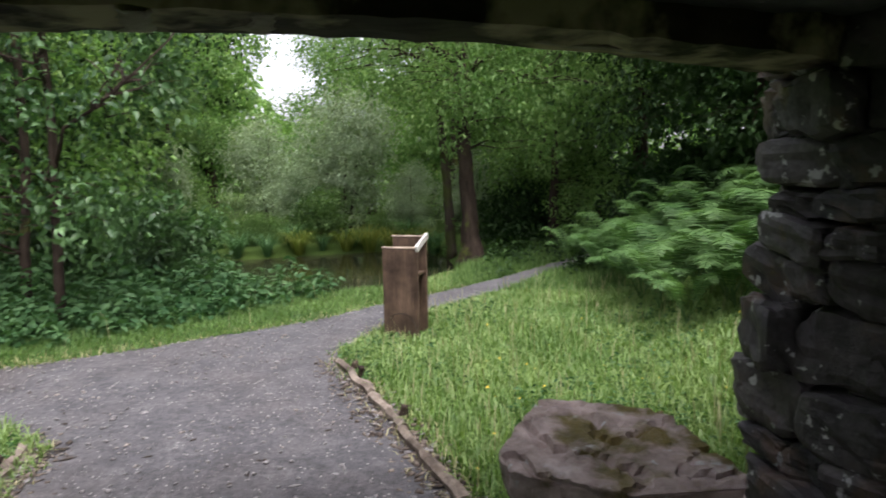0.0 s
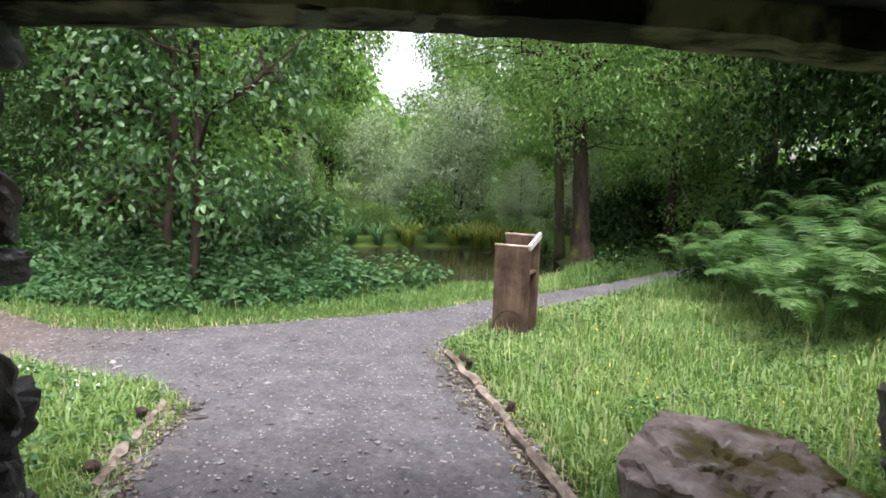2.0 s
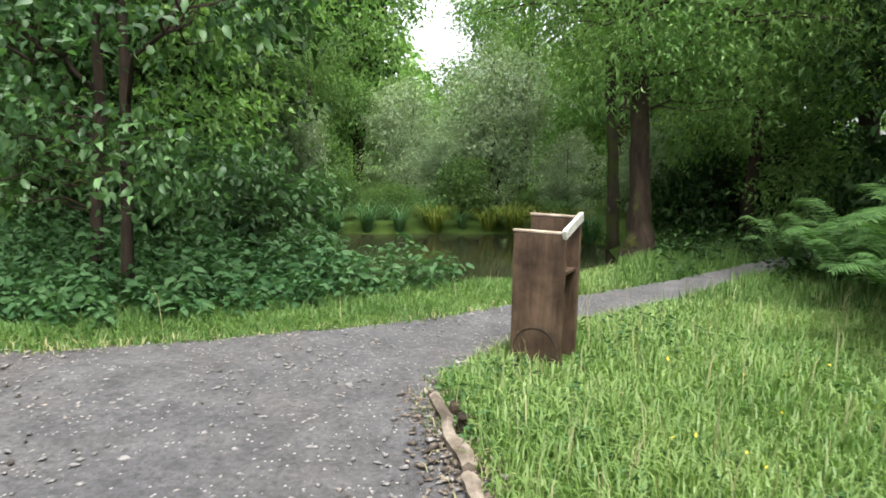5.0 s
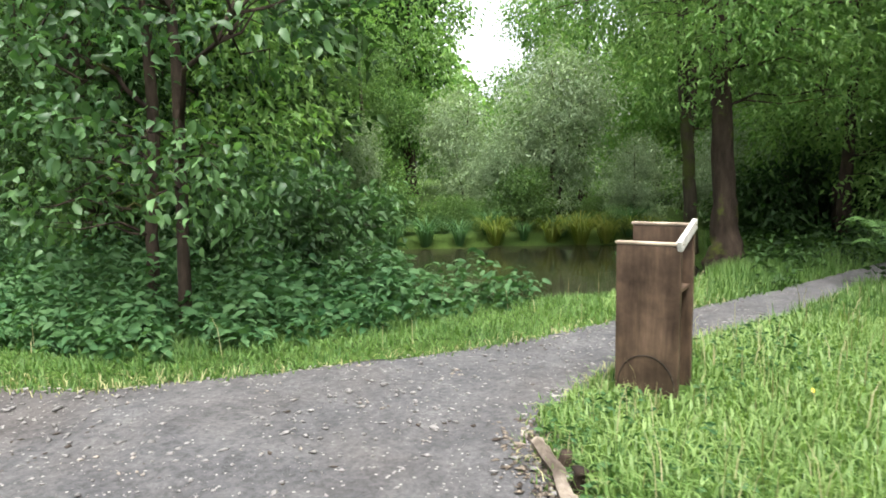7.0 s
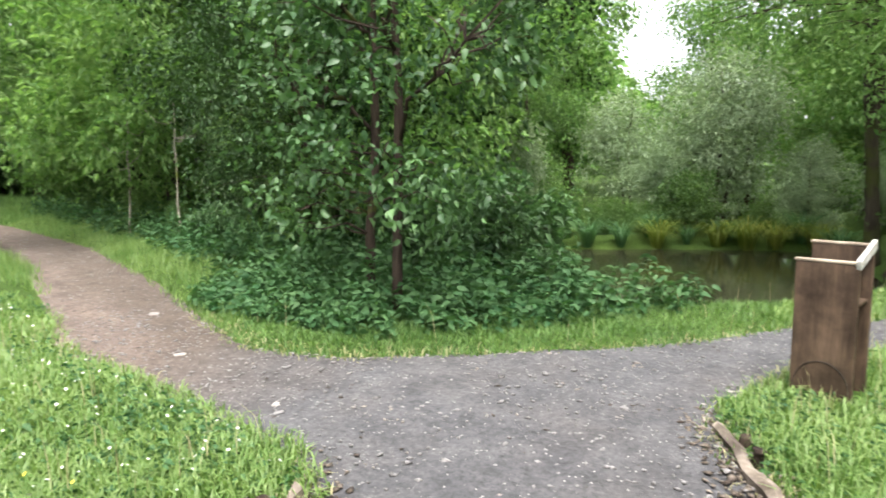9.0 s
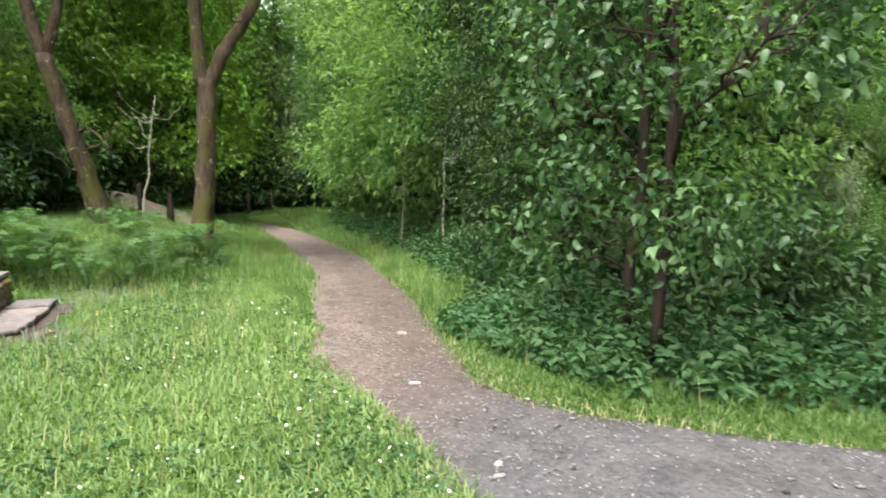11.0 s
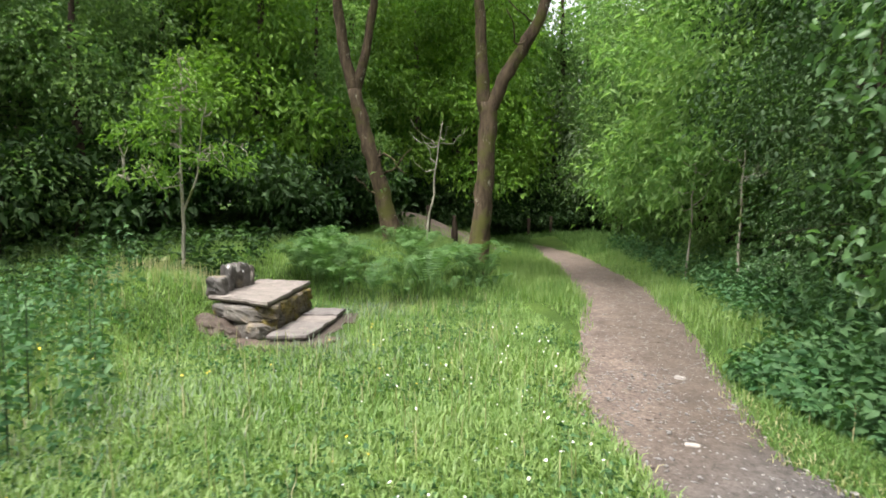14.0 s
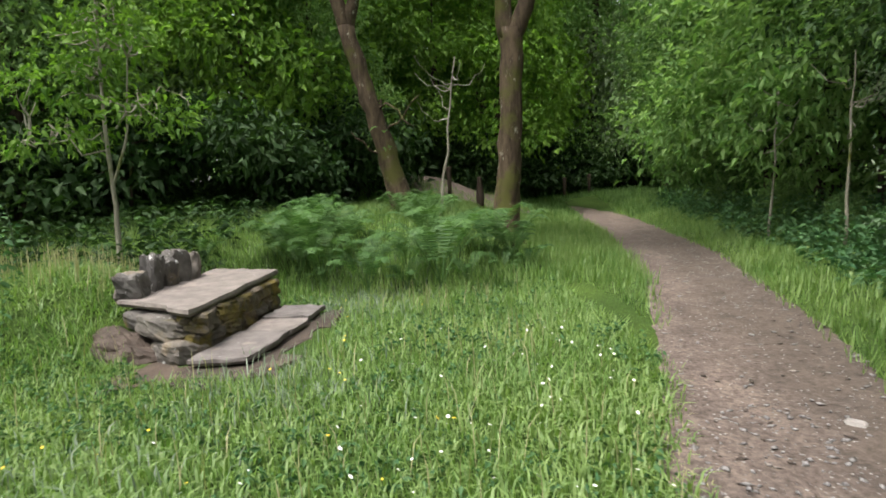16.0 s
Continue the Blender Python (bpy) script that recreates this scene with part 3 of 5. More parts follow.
face_stones(wall_left, lambda s, z, o: pose(*wall_at(-0.8 + s, -0.19 + o, z), 0, 0, TURN), 0.75, 0.0, 2.4, 5)
face_stones(wall_left, lambda s, z, o: pose(*wall_at(-0.38 + s, -DEEP + 0.03 + o, z), 0, 0, TURN), 0.42, 0.0, 2.4, 6)
face_stones(wall_top, lambda s, z, o: pose(*wall_at(-0.4 + s, -DEEP + 0.04 + o, z), 0, 0, TURN), OPEN + 1.2, 2.04, 2.6, 8)
face_stones(wall_top, lambda s, z, o: pose(*wall_at(-0.4 + s, -0.06 + o, z), 0, 0, TURN), OPEN + 1.2, 2.16, 2.6, 9)


def shaped_beam(name, u0, u1, n0, n1, bottom, top, material, seed, rough=0.005, n=60):
    """A hewn beam whose underside follows bottom(u)."""
    r = np.random.default_rng(seed)
    v, f = [], []
    ring = [(0, 0), (0.5, -0.03), (1, 0), (1.02, 0.5), (1, 1), (0.5, 1.02), (0, 1), (-0.02, 0.5)]
    for i in range(n):
        u = u0 + (u1 - u0) * i / (n - 1)
        for a, c in ring:
            p = wall_at(u, n0 + (n1 - n0) * a + r.normal() * rough, bottom(u) + (top(u) - bottom(u)) * c + r.normal() * rough)
            v.append(p)
    k = len(ring)
    for i in range(n - 1):
        for j in range(k):
            f.append((i * k + j, i * k + (j + 1) % k, (i + 1) * k + (j + 1) % k, (i + 1) * k + j))
    f += [tuple(range(k))[::-1], tuple(range((n - 1) * k, n * k))]
    return mesh_of(name, v, f, material)


bow = lambda u: 1.815 + 0.075 * max(0.0, 1 - ((u - 1.35) / 1.6) ** 2)
beam = new("lintel_beam", shaped_beam("lintel_beam", -0.5, OPEN + 0.5, -0.30, -0.03, bow, lambda u: bow(u) + 0.21, M["beam"], 5, 0.0035))
tagged(beam, "dark bowed timber lintel with peeling pale patches", "beam")
for i, (ua, ub, low, high) in enumerate([(0.885, 0.962, -0.30, -0.07), (1.180, 1.247, -0.30, -0.07), (1.95, 2.4, -0.16, -0.10), (0.25, 0.55, -0.09, -0.05)]):
    # flakes of pale peeling bark on the underside
    rr = np.random.default_rng(300 + i)
    v, f = [], []
    for k in range(9):
        t = k / 8
        if high - low > 0.1:
            a, b = ua - 0.03 * t + rr.normal() * 0.010, ub - 0.03 * t + rr.normal() * 0.010
            for q, o in ((a, 0.0), (a + 0.01, 0.006), (b - 0.01, 0.006), (b, 0.0)):
                v.append(wall_at(q, low + (high - low) * t, bow(q) - 0.004 - o * 0.8))
        else:
            q = ua + (ub - ua) * t
            wide = (high - low) * (0.35 + 0.65 * np.sin(np.pi * t)) * rr.uniform(0.6, 1.1)
            for z, o in ((low, 0.0), (low + 0.004, 0.006), (low + wide - 0.004, 0.006), (low + wide, 0.0)):
                v.append(wall_at(q, z, bow(q) - 0.004 - o * 0.8))
        if k:
            f += [(4 * k - 4 + j, 4 * k - 3 + j, 4 * k + 1 + j, 4 * k + j) for j in range(3)]
    flake = new("peeling_bark", mesh_of("peeling_bark", v, f, M["peel"]))
    flake.parent = beam
    tagged(flake, "pale peeling patch of bark")
slab = new("lintel_slab", shaped_beam("lintel_slab", -0.5, OPEN + 0.6, -DEEP - 0.03, -0.31, lambda u: 1.985 - 0.012 * u, lambda u: 2.045 - 0.012 * u, M["slate"], 6, 0.004))
tagged(slab, "thin grey slate slab over the lintel", "slab")

# boulders at the foot of the opening
def chisel(me, seed, planes, depth, crack):
    """Breaks flat faces off a stone, undercuts its foot and splits it with a few cracks."""
    r = np.random.default_rng(seed)
    cuts = [(Vector(norm(r.normal(size=3) * (1, 1, 0.35))), r.uniform(*depth)) for _ in range(planes)]
    for v in me.vertices:
        p = v.co.copy()
        for d, far in cuts:
            over = p.dot(d) - far
            if over > 0:
                p -= d * over * 0.92
        if p.z > 0.30:
            p.z = 0.36 + (p.z - 0.30) * 0.15 + 0.05 * p.x
        k = 1 - 0.30 * max(0.0, 0.30 - p.z) * (1.4 + noise.noise(p * 3.0))
        p.x, p.y = p.x * k, p.y * k
        c = abs(noise.noise(Vector((p.x * 2.2 + 3, p.y * 5.0, p.z * 2.2))))
        p += p.normalized() * (noise.noise(p * 11.0) * 0.014 + noise.noise(p * 26.0) * 0.007 - (crack if c < 0.05 else 0.0))
        v.co = p
    me.polygons.foreach_set("use_smooth", [False] * len(me.polygons))
    return me


b1 = new("boulder", chisel(rough_block("boulder", M["boulder"], 61, 30, 0.05, 9.0), 5, 9, (0.36, 0.47), 0.03))
b1.matrix_world = pose(1.06, 2.93, 0.17, 5, 3, 14) @ Matrix.Diagonal((0.77, 0.80, 0.94, 1))
tagged(b1, "large brown boulder with a worn flat top and moss", "boulder")
for i, (x, y, z, sx, sy, sz, rz) in enumerate([(1.62, 2.72, 0.14, 0.42, 0.40, 0.42, 40), (1.27, 2.50, 0.17, 0.5, 0.32, 0.52, -10), (1.66, 3.12, 0.10, 0.36, 0.34, 0.32, 70)]):
    s = new("boulder", chisel(rough_block("boulder", M["boulder"], 70 + i, 15, 0.10, 5.0), 15 + i, 7, (0.34, 0.46), 0.02))
    s.matrix_world = pose(x, y, z, 6, 4, rz) @ Matrix.Diagonal((sx, sy, sz, 1))
    tagged(s, "smaller mossy rock wedged beside the doorway pillar", "boulder")


# ------------------------------------------------------------ the information stand
SIGN_A = Vector((-0.255, 6.215, 0))
SIGN_U = Vector((0.98, -0.2, 0)).normalized()
SIGN_N = Vector((0.2, 0.98, 0)).normalized()
SIGN_T = math.degrees(math.atan2(SIGN_U.y, SIGN_U.x))
stand = thing("information_stand", "weathered brown timber information stand beside the path", "sign stand", SIGN_A, SIGN_T)


def stand_part(name, u, n, z, size, material, label="", ry=0.0, rx=0.0, rim=0.006):
    ob = part(name, box_mesh(name, size, material, rim), stand, label)
    ob.matrix_local = pose(u, n, z, rx, ry, 0)
    return ob


WID, GAP, LOW, HIGH = 0.325, 0.27, 0.84, 0.915
stand_part("near_board", WID / 2, 0, LOW / 2 - 0.03, (WID, 0.034, LOW + 0.06), M["sign_wood"])
stand_part("far_board", WID / 2, GAP, HIGH / 2 - 0.03, (WID, 0.034, HIGH + 0.06), M["sign_wood"])
tilt = math.degrees(math.atan2(HIGH - LOW, GAP))
stand_part("near_rim", WID / 2, 0, LOW + 0.008, (WID + 0.015, 0.042, 0.016), M["sign_edge"], "pale bare top edge")
stand_part("far_rim", WID / 2, GAP, HIGH + 0.008, (WID + 0.015, 0.042, 0.016), M["sign_edge"], "pale bare top edge")
stand_part("top_rail", WID - 0.006, GAP / 2, (LOW + HIGH) / 2 + 0.006, (0.026, GAP + 0.06, 0.058), M["sign_white"], "white sloping top rail", 0, tilt)
stand_part("back_rail", 0.02, GAP / 2, 0.52, (0.03, GAP - 0.03, 0.10), M["sign_wood"])
stand_part("shelf", WID / 2, GAP / 2, 0.60, (WID - 0.03, GAP - 0.03, 0.022), M["sign_wood"])
arc = []
for i in range(15):
    a = math.pi * i / 14
    arc.append((WID / 2 - 0.145 * math.cos(a), -0.0175, 0.10 + 0.165 * math.sin(a)))
v, f = tube(arc, [0.004] * len(arc), 5)
part("carved_arc", mesh_of("carved_arc", v.tolist(), f, M["beam"]), stand, "dark curved line scored into the board")

# ------------------------------------------------------------ stone seat with a foot slab
seat = thing("stone_seat", "low stone bench with slab seat and upright back stones", "stone bench", (-8.05, 1.55, 0.0), 172.0)


def slab_mesh(name, corners, z0, z1, material, seed, n=7, jag=0.014):
    """A flagstone with a broken edge between four corners."""
    r = np.random.default_rng(seed)
    rim = []
    for a, b in zip(corners, corners[1:] + corners[:1]):
        for k in range(n):
            t = k / n
            rim.append(((a[0] + (b[0] - a[0]) * t) + r.normal() * jag, (a[1] + (b[1] - a[1]) * t) + r.normal() * jag))
    c = np.mean(rim, 0)
    top = [(x, y, z1 + r.normal() * 0.003) for x, y in rim]
    mid = [(c[0] + (x - c[0]) * 1.012, c[1] + (y - c[1]) * 1.012, (z0 + z1) / 2) for x, y in rim]
    bot = [(c[0] + (x - c[0]) * 0.97, c[1] + (y - c[1]) * 0.97, z0) for x, y in rim]
    k = len(rim)
    v = top + mid + bot
    f = [tuple(range(k)), tuple(range(2 * k, 3 * k))[::-1]]
    for i in range(k):
        j = (i + 1) % k
        f += [(i, k + i, k + j, j), (k + i, 2 * k + i, 2 * k + j, k + j)]
    return mesh_of(name, v, f, material)


def seat_part(name, data, label=""):
    ob = new(name, data)
    ob.parent = seat
    ob.matrix_parent_inverse = seat.matrix_world.inverted()
    if label:
        tagged(ob, label)
    return ob


bpy.context.view_layer.update()
seat_part("seat_slab", slab_mesh("seat_slab", [(-7.80, 1.20), (-7.20, 1.86), (-9.0, 2.12), (-9.3, 1.48)], 0.40, 0.455, M["flag"], 3), "flat pinkish grey seat slab")
r = np.random.default_rng(12)
for i, (t, w, d, h, lean) in enumerate([(0.0, 0.25, 0.20, 0.22, -4), (0.24, 0.20, 0.15, 0.34, 6), (0.42, 0.15, 0.16, 0.28, -9), (0.58, 0.22, 0.13, 0.33, 4), (0.78, 0.17, 0.15, 0.27, 14)]):
    st = seat_part("back_stone", rough_block("back_stone", M["seat_stone"], 90 + i, 6, 0.10, 7.0))
    st.matrix_world = pose(-7.92 - 1.15 * t, 1.22 + 0.22 * t, 0.45 + h * 0.36, r.normal() * 5, lean, 170 + r.normal() * 14) @ Matrix.Diagonal((w, d, h, 1))
for k, (t, zc, w, d, h, lean) in enumerate([(0.60, 0.295, 0.50, 0.30, 0.165, 3), (0.74, 0.115, 0.44, 0.30, 0.19, -7), (0.16, 0.30, 0.32, 0.24, 0.14, 4), (0.30, 0.12, 0.34, 0.22, 0.15, 6)]):
    st = seat_part("base_stone", rough_block("base_stone", M["seat_stone"], 110 + k, 8, 0.06, 4.0), "flat grey base stone")
    st.matrix_world = pose(-7.84 + 0.55 * t, 1.28 + 0.55 * t, zc, r.normal() * 4, lean, 47 + r.normal() * 5) @ Matrix.Diagonal((w, d, h, 1))
for row, zc in ((0, 0.06), (1, 0.19), (2, 0.32)):
    for i in range(5):
        t = (i + 0.5) / 5
        st = seat_part("base_stone", rough_block("base_stone", M["seat_moss"], 140 + row * 7 + i, 5, 0.10, 6.0), "mossy brown base stone")
        st.matrix_world = pose(-7.35 - 1.55 * t, 1.80 + 0.24 * t, zc, 0, r.normal() * 4, 171 + r.normal() * 6) @ Matrix.Diagonal((0.36, 0.24, 0.15, 1))
core = seat_part("core", slab_mesh("core", [(-7.85, 1.28), (-7.38, 1.78), (-8.9, 2.0), (-9.15, 1.5)], 0.0, 0.398, M["soil"], 8))

foot = thing("foot_slabs", "cracked flat flagstones laid before the stone bench", "flagstone", (-7.9, 2.2, 0))
bpy.context.view_layer.update()
for cs, z in (([(-7.08, 1.86), (-7.06, 2.28), (-7.80, 2.42), (-7.86, 2.02)], 0.145), ([(-7.88, 2.03), (-7.82, 2.43), (-8.24, 2.50), (-8.30, 2.10)], 0.135), ([(-8.32, 2.11), (-8.26, 2.51), (-8.72, 2.60), (-8.80, 2.20)], 0.145)):
    ob = new("flagstone", slab_mesh("flagstone", cs, z - 0.045, z, M["flag"], int(z * 1e5 + cs[0][1] * 100), 5, 0.012))
    ob.parent = foot
    ob.matrix_parent_inverse = foot.matrix_world.inverted()
for cs in ([(-6.85, 1.75), (-6.8, 2.48), (-8.7, 2.76), (-8.85, 2.1)], [(-7.9, 0.82), (-6.9, 1.35), (-6.82, 2.0), (-7.8, 1.5)]):
    m = slab_mesh("bare_soil", cs, 0.0, 0.078, M["soil"], 31, 14, 0.085)
    tagged(new("bare_soil", m), "bare brown earth worn round the stone bench", "soil", kind="stuff")


heap = new("earth_heap", rough_block("earth_heap", M["soil"], 37, 14, 0.12, 2.6))
heap.matrix_world = pose(-7.56, 1.20, 0.05, 0, 4, 44) @ Matrix.Diagonal((0.80, 0.46, 0.42, 1))
tagged(heap, "crumbling brown earth slipped beside the stone bench", "soil", kind="stuff")

# ------------------------------------------------------------ log edging of the path
def log(name, pts, radius, material, label, category, seed, sides=9):
    pts = np.array(pts, float)
    rr = np.random.default_rng(seed)
    v, f = tube(pts, radius * (1 + 0.17 * rr.normal(size=len(pts))), sides, 0.15, seed)
    return tagged(new(name, mesh_of(name, v.tolist(), f, material, sides > 7)), label, category)


EDGE_LABEL = "split weathered log edging the gravel path"
for i, (a, b) in enumerate([((-0.50, 5.46), (-0.12, 4.78)), ((-0.10, 4.70), (0.18, 4.18)), ((0.17, 4.14), (0.56, 3.36)), ((-1.86, 3.78), (-1.70, 3.32)), ((-1.69, 3.28), (-1.52, 2.86))]):
    log("edging_log", bent((*a, 0.035), (*b, 0.03), 9, 0.006, 0.008, i), 0.030, M["edging"], EDGE_LABEL, "log", i, 6)
for i, (x, y) in enumerate([(0.15, 4.38), (-0.345, 5.30), (-0.265, 5.16), (-1.87, 3.60), (-1.64, 2.97)]):
    log("edging_stake", [(x, y, -0.1), (x, y, 0.02), (x + 0.01, y, 0.075), (x + 0.012, y, 0.09)], 0.028, M["bark_dark"], "short dark wooden stake holding the edging", "stake", 30 + i)


# ------------------------------------------------------------ trees
def ground_z(x, y):
    return float(land(np.array([x]), np.array([y]))[0])


def build_tree(name, label, category, at, trunks, limbs, blobs, clusters, per, spread, size, leaf, bark, seed, width=0.5, droop=0.3, twigs=60, sides=9, group="", shell=0.5, plain=False):
    """A tree: trunks and limbs as tapered tubes (points from the base, radii), a crown of single leaves round ellipsoids."""
    x, y = at
    t = thing(name, label, category, (x, y, ground_z(x, y) - 0.04), 0, group)
    axis = []
    for i, (pts, radii) in enumerate(trunks):
        p = np.array(pts, float)
        n = max(8, len(p) * 4)
        s = np.linspace(0, 1, len(p))
        q = np.linspace(0, 1, n)
        p2 = np.stack([np.interp(q, s, p[:, k]) for k in range(3)], 1)
        p2[1:-1] += np.random.default_rng(seed + i).normal(size=(n - 2, 3)) * radii[0] * 0.05
        r2 = np.interp(q, np.linspace(0, 1, len(radii)), radii)
        v, f = tube(p2, r2, sides, 0.06, seed + i)
        part("trunk", mesh_of("trunk", v.tolist(), f, bark, True), t)
        axis.append(p2)
    for i, (p0, p1, ra, rb, sag) in enumerate(limbs):
        p = bent(p0, p1, 8, sag, 0.05, seed + 50 + i)
        v, f = tube(p, np.linspace(ra, rb, 8), 7, 0.08, seed + i)
        part("limb", mesh_of("limb", v.tolist(), f, bark, True), t)
        axis.append(p)
    c, P, D = crown_points(blobs, clusters, per, spread, seed, shell)
    part("crown", leaves("crown", P, D, size, leaf, width, 0.15, droop, seed, plain=plain), t)
    ax = np.concatenate(axis)
    bits = []
    rr = np.random.default_rng(seed + 9)
    for k in rr.choice(len(c), min(twigs, len(c)), replace=False):
        cand = ax[ax[:, 2] < c[k, 2] + 0.15]
        if not len(cand):
            cand = ax
        a = cand[np.argmin(np.linalg.norm(cand - c[k], axis=1))]
        bits.append(tube(bent(a, c[k], 5, 0.06, 0.04, seed + int(k)), [0.014, 0.011, 0.008, 0.006, 0.003], 4))
    if bits:
        v, f = joined(bits)
        tagged(part("branching", mesh_of("branching", v, f, bark), t), kind="stuff")
    return t


def blob_ring(r, n, rad, z0, z1, sx, sz):
    """Ellipsoids scattered round a stem between two heights."""
    out = []
    for i in range(n):
        a = r.uniform(0, 2 * np.pi)
        z = z0 + (z1 - z0) * (i + 0.5) / n
        d = rad * r.uniform(0.35, 1.0)
        out.append((d * np.cos(a), d * np.sin(a), z, sx * r.uniform(0.7, 1.25), sx * r.uniform(0.7, 1.25), sz * r.uniform(0.7, 1.2)))
    return out


r = np.random.default_rng(41)
# leafy alder beside the pond bank
build_tree("alder_tree", "leafy alder with thin twin stems and drooping glossy leaves", "tree", (-3.75, 6.6),
           [([(-0.15, 0.0, 0), (-0.17, 0.05, 0.7), (-0.10, 0.1, 1.6), (-0.05, 0.05, 3.0), (0.1, 0, 4.6)], [0.055, 0.05, 0.045, 0.035, 0.015]),
            ([(0.24, -0.08, 0), (0.25, -0.05, 0.8), (0.27, 0.0, 1.9), (0.3, -0.1, 3.2), (0.5, -0.1, 4.8)], [0.05, 0.047, 0.042, 0.03, 0.012])],
           [((0.27, 0, 1.6), (1.3, -0.5, 2.3), 0.022, 0.008, 0.15), ((-0.1, 0.1, 1.7), (-1.2, -0.2, 2.2), 0.022, 0.008, 0.12), ((0.28, -0.05, 2.4), (0.9, -1.1, 2.9), 0.02, 0.008, 0.1), ((-0.1, 0, 2.6), (-1.0, -1.0, 3.3), 0.02, 0.008, 0.1)],
           [(0.1, -0.1, 3.9, 1.0, 1.0, 1.2), (-0.7, -0.1, 2.3, 0.7, 0.7, 0.6), (0.95, -0.1, 2.3, 0.7, 0.7, 0.5), (0.35, -0.75, 1.75, 0.55, 0.4, 0.6), (-0.9, 0.15, 3.4, 0.75, 0.8, 0.8), (1.1, 0.1, 3.3, 0.7, 0.7, 0.6), (0.85, -0.4, 1.25, 0.55, 0.4, 0.35), (-0.35, -0.55, 1.15, 0.55, 0.4, 0.3), (0.1, -0.6, 2.6, 0.8, 0.5, 0.45), (-0.95, -0.1, 1.5, 0.45, 0.5, 0.35), (-0.5, -0.5, 3.2, 0.7, 0.6, 0.5), (1.9, 0.3, 3.9, 0.6, 0.5, 0.35), (1.6, -0.2, 4.6, 0.8, 0.7, 0.5)],
           430, 18, 0.14, 0.092, M["leaf_broad"], M["bark_dark"], 3, 0.55, 0.25, 160, shell=0.45)

# big old tree on the far bank, with a second stem behind
build_tree("ash_tree", "old ash with a dark flared trunk and feathery leaves", "tree", (0.41, 11.1),
           [([(0, 0, 0), (-0.01, 0, 0.35), (-0.04, 0, 0.9), (-0.10, 0, 2.0), (-0.12, 0, 3.4), (-0.35, 0.1, 5.2), (-0.5, 0.2, 7.5)], [0.27, 0.17, 0.13, 0.115, 0.105, 0.085, 0.04])],
           [((-0.12, 0, 3.2), (-2.4, -0.2, 3.75), 0.07, 0.02, 0.22), ((-0.12, 0, 2.9), (-1.3, -0.5, 3.5), 0.045, 0.015, 0.1), ((-0.12, 0, 3.0), (1.6, -0.4, 3.9), 0.06, 0.02, 0.1), ((-0.1, 0, 2.3), (0.9, -0.5, 2.9), 0.03, 0.01, 0.1), ((-0.3, 0, 4.6), (1.4, 0.3, 6.2), 0.06, 0.02, 0.1), ((-0.3, 0, 4.4), (-1.6, 0.4, 5.6), 0.06, 0.02, 0.1)],
           [(-0.3, -0.5, 3.1, 1.3, 0.9, 0.7), (1.1, -0.4, 3.2, 1.2, 0.9, 0.8), (0.2, -0.7, 2.45, 0.9, 0.5, 0.45), (-1.4, -0.2, 3.2, 0.9, 0.7, 0.35), (0, 0, 5.2, 2.3, 1.8, 1.2), (1.7, 0, 4.6, 1.3, 1.2, 1.0), (-0.2, 0, 7.0, 2.1, 2.0, 1.5), (0.9, -0.3, 2.1, 0.6, 0.5, 0.4), (-0.7, -0.5, 2.3, 0.55, 0.4, 0.4), (0.0, -0.6, 2.3, 0.7, 0.35, 0.4), (0.3, -0.8, 2.9, 1.0, 0.4, 0.5), (-0.5, -0.8, 3.6, 1.3, 0.5, 0.6)],
           1400, 20, 0.17, 0.088, M["leaf_ash"], M["bark_dark"], 5, 0.33, 0.35, 160, 12)
build_tree("ash_tree", "slender ivy-covered ash behind the old trunk", "tree", (0.0, 12.35),
           [([(0, 0, 0), (-0.05, 0, 1.0), (-0.15, 0, 2.4), (-0.25, 0, 4.5), (-0.3, 0, 7)], [0.10, 0.085, 0.075, 0.06, 0.03])],
           [((-0.2, 0, 3.4), (-1.6, 0.2, 4.4), 0.04, 0.015, 0.1)],
           [(-0.1, 0, 0.9, 0.22, 0.2, 0.9), (-0.2, -0.1, 3.6, 1.0, 0.9, 0.9), (-0.2, 0, 5.6, 1.7, 1.5, 1.5)],
           240, 18, 0.14, 0.10, M["leaf_mid"], M["bark_moss"], 6, 0.45, 0.3, 60)

# forked tree beside the woodland path
forked = build_tree("forked_tree", "brown lichen-flecked tree forking above head height", "tree", (-11.90, 4.84),
           [([(0, 0, 0), (0.0, 0.02, 0.3), (0.02, 0.07, 1.2), (0.02, 0.13, 2.4), (0.0, 0.16, 3.35)], [0.33, 0.22, 0.19, 0.175, 0.19]),
            ([(0.0, 0.10, 3.2), (0.0, 0.02, 3.9), (-0.02, 0.0, 5.0), (-0.1, -0.15, 7.0), (-0.2, -0.2, 9.0)], [0.14, 0.12, 0.105, 0.08, 0.03]),
            ([(0.0, 0.18, 3.2), (0.1, 0.50, 3.9), (0.25, 1.05, 4.8), (0.3, 1.5, 6.2), (0.2, 1.7, 8.5)], [0.15, 0.125, 0.11, 0.08, 0.03])],
           [((0.1, 0.9, 4.6), (0.9, 0.3, 4.9), 0.025, 0.008, -0.35), ((0.2, 1.2, 5.0), (0.6, 0.2, 5.6), 0.02, 0.007, -0.3)],
           [(0, -0.3, 7.2, 2.2, 1.8, 1.4), (0.2, 1.8, 7.3, 1.8, 1.6, 1.4), (0, 0.6, 8.6, 2.3, 2.0, 1.2)],
           420, 16, 0.2, 0.15, M["leaf_mid"], M["bark_brown"], 7, 0.5, 0.3, 80, 12)
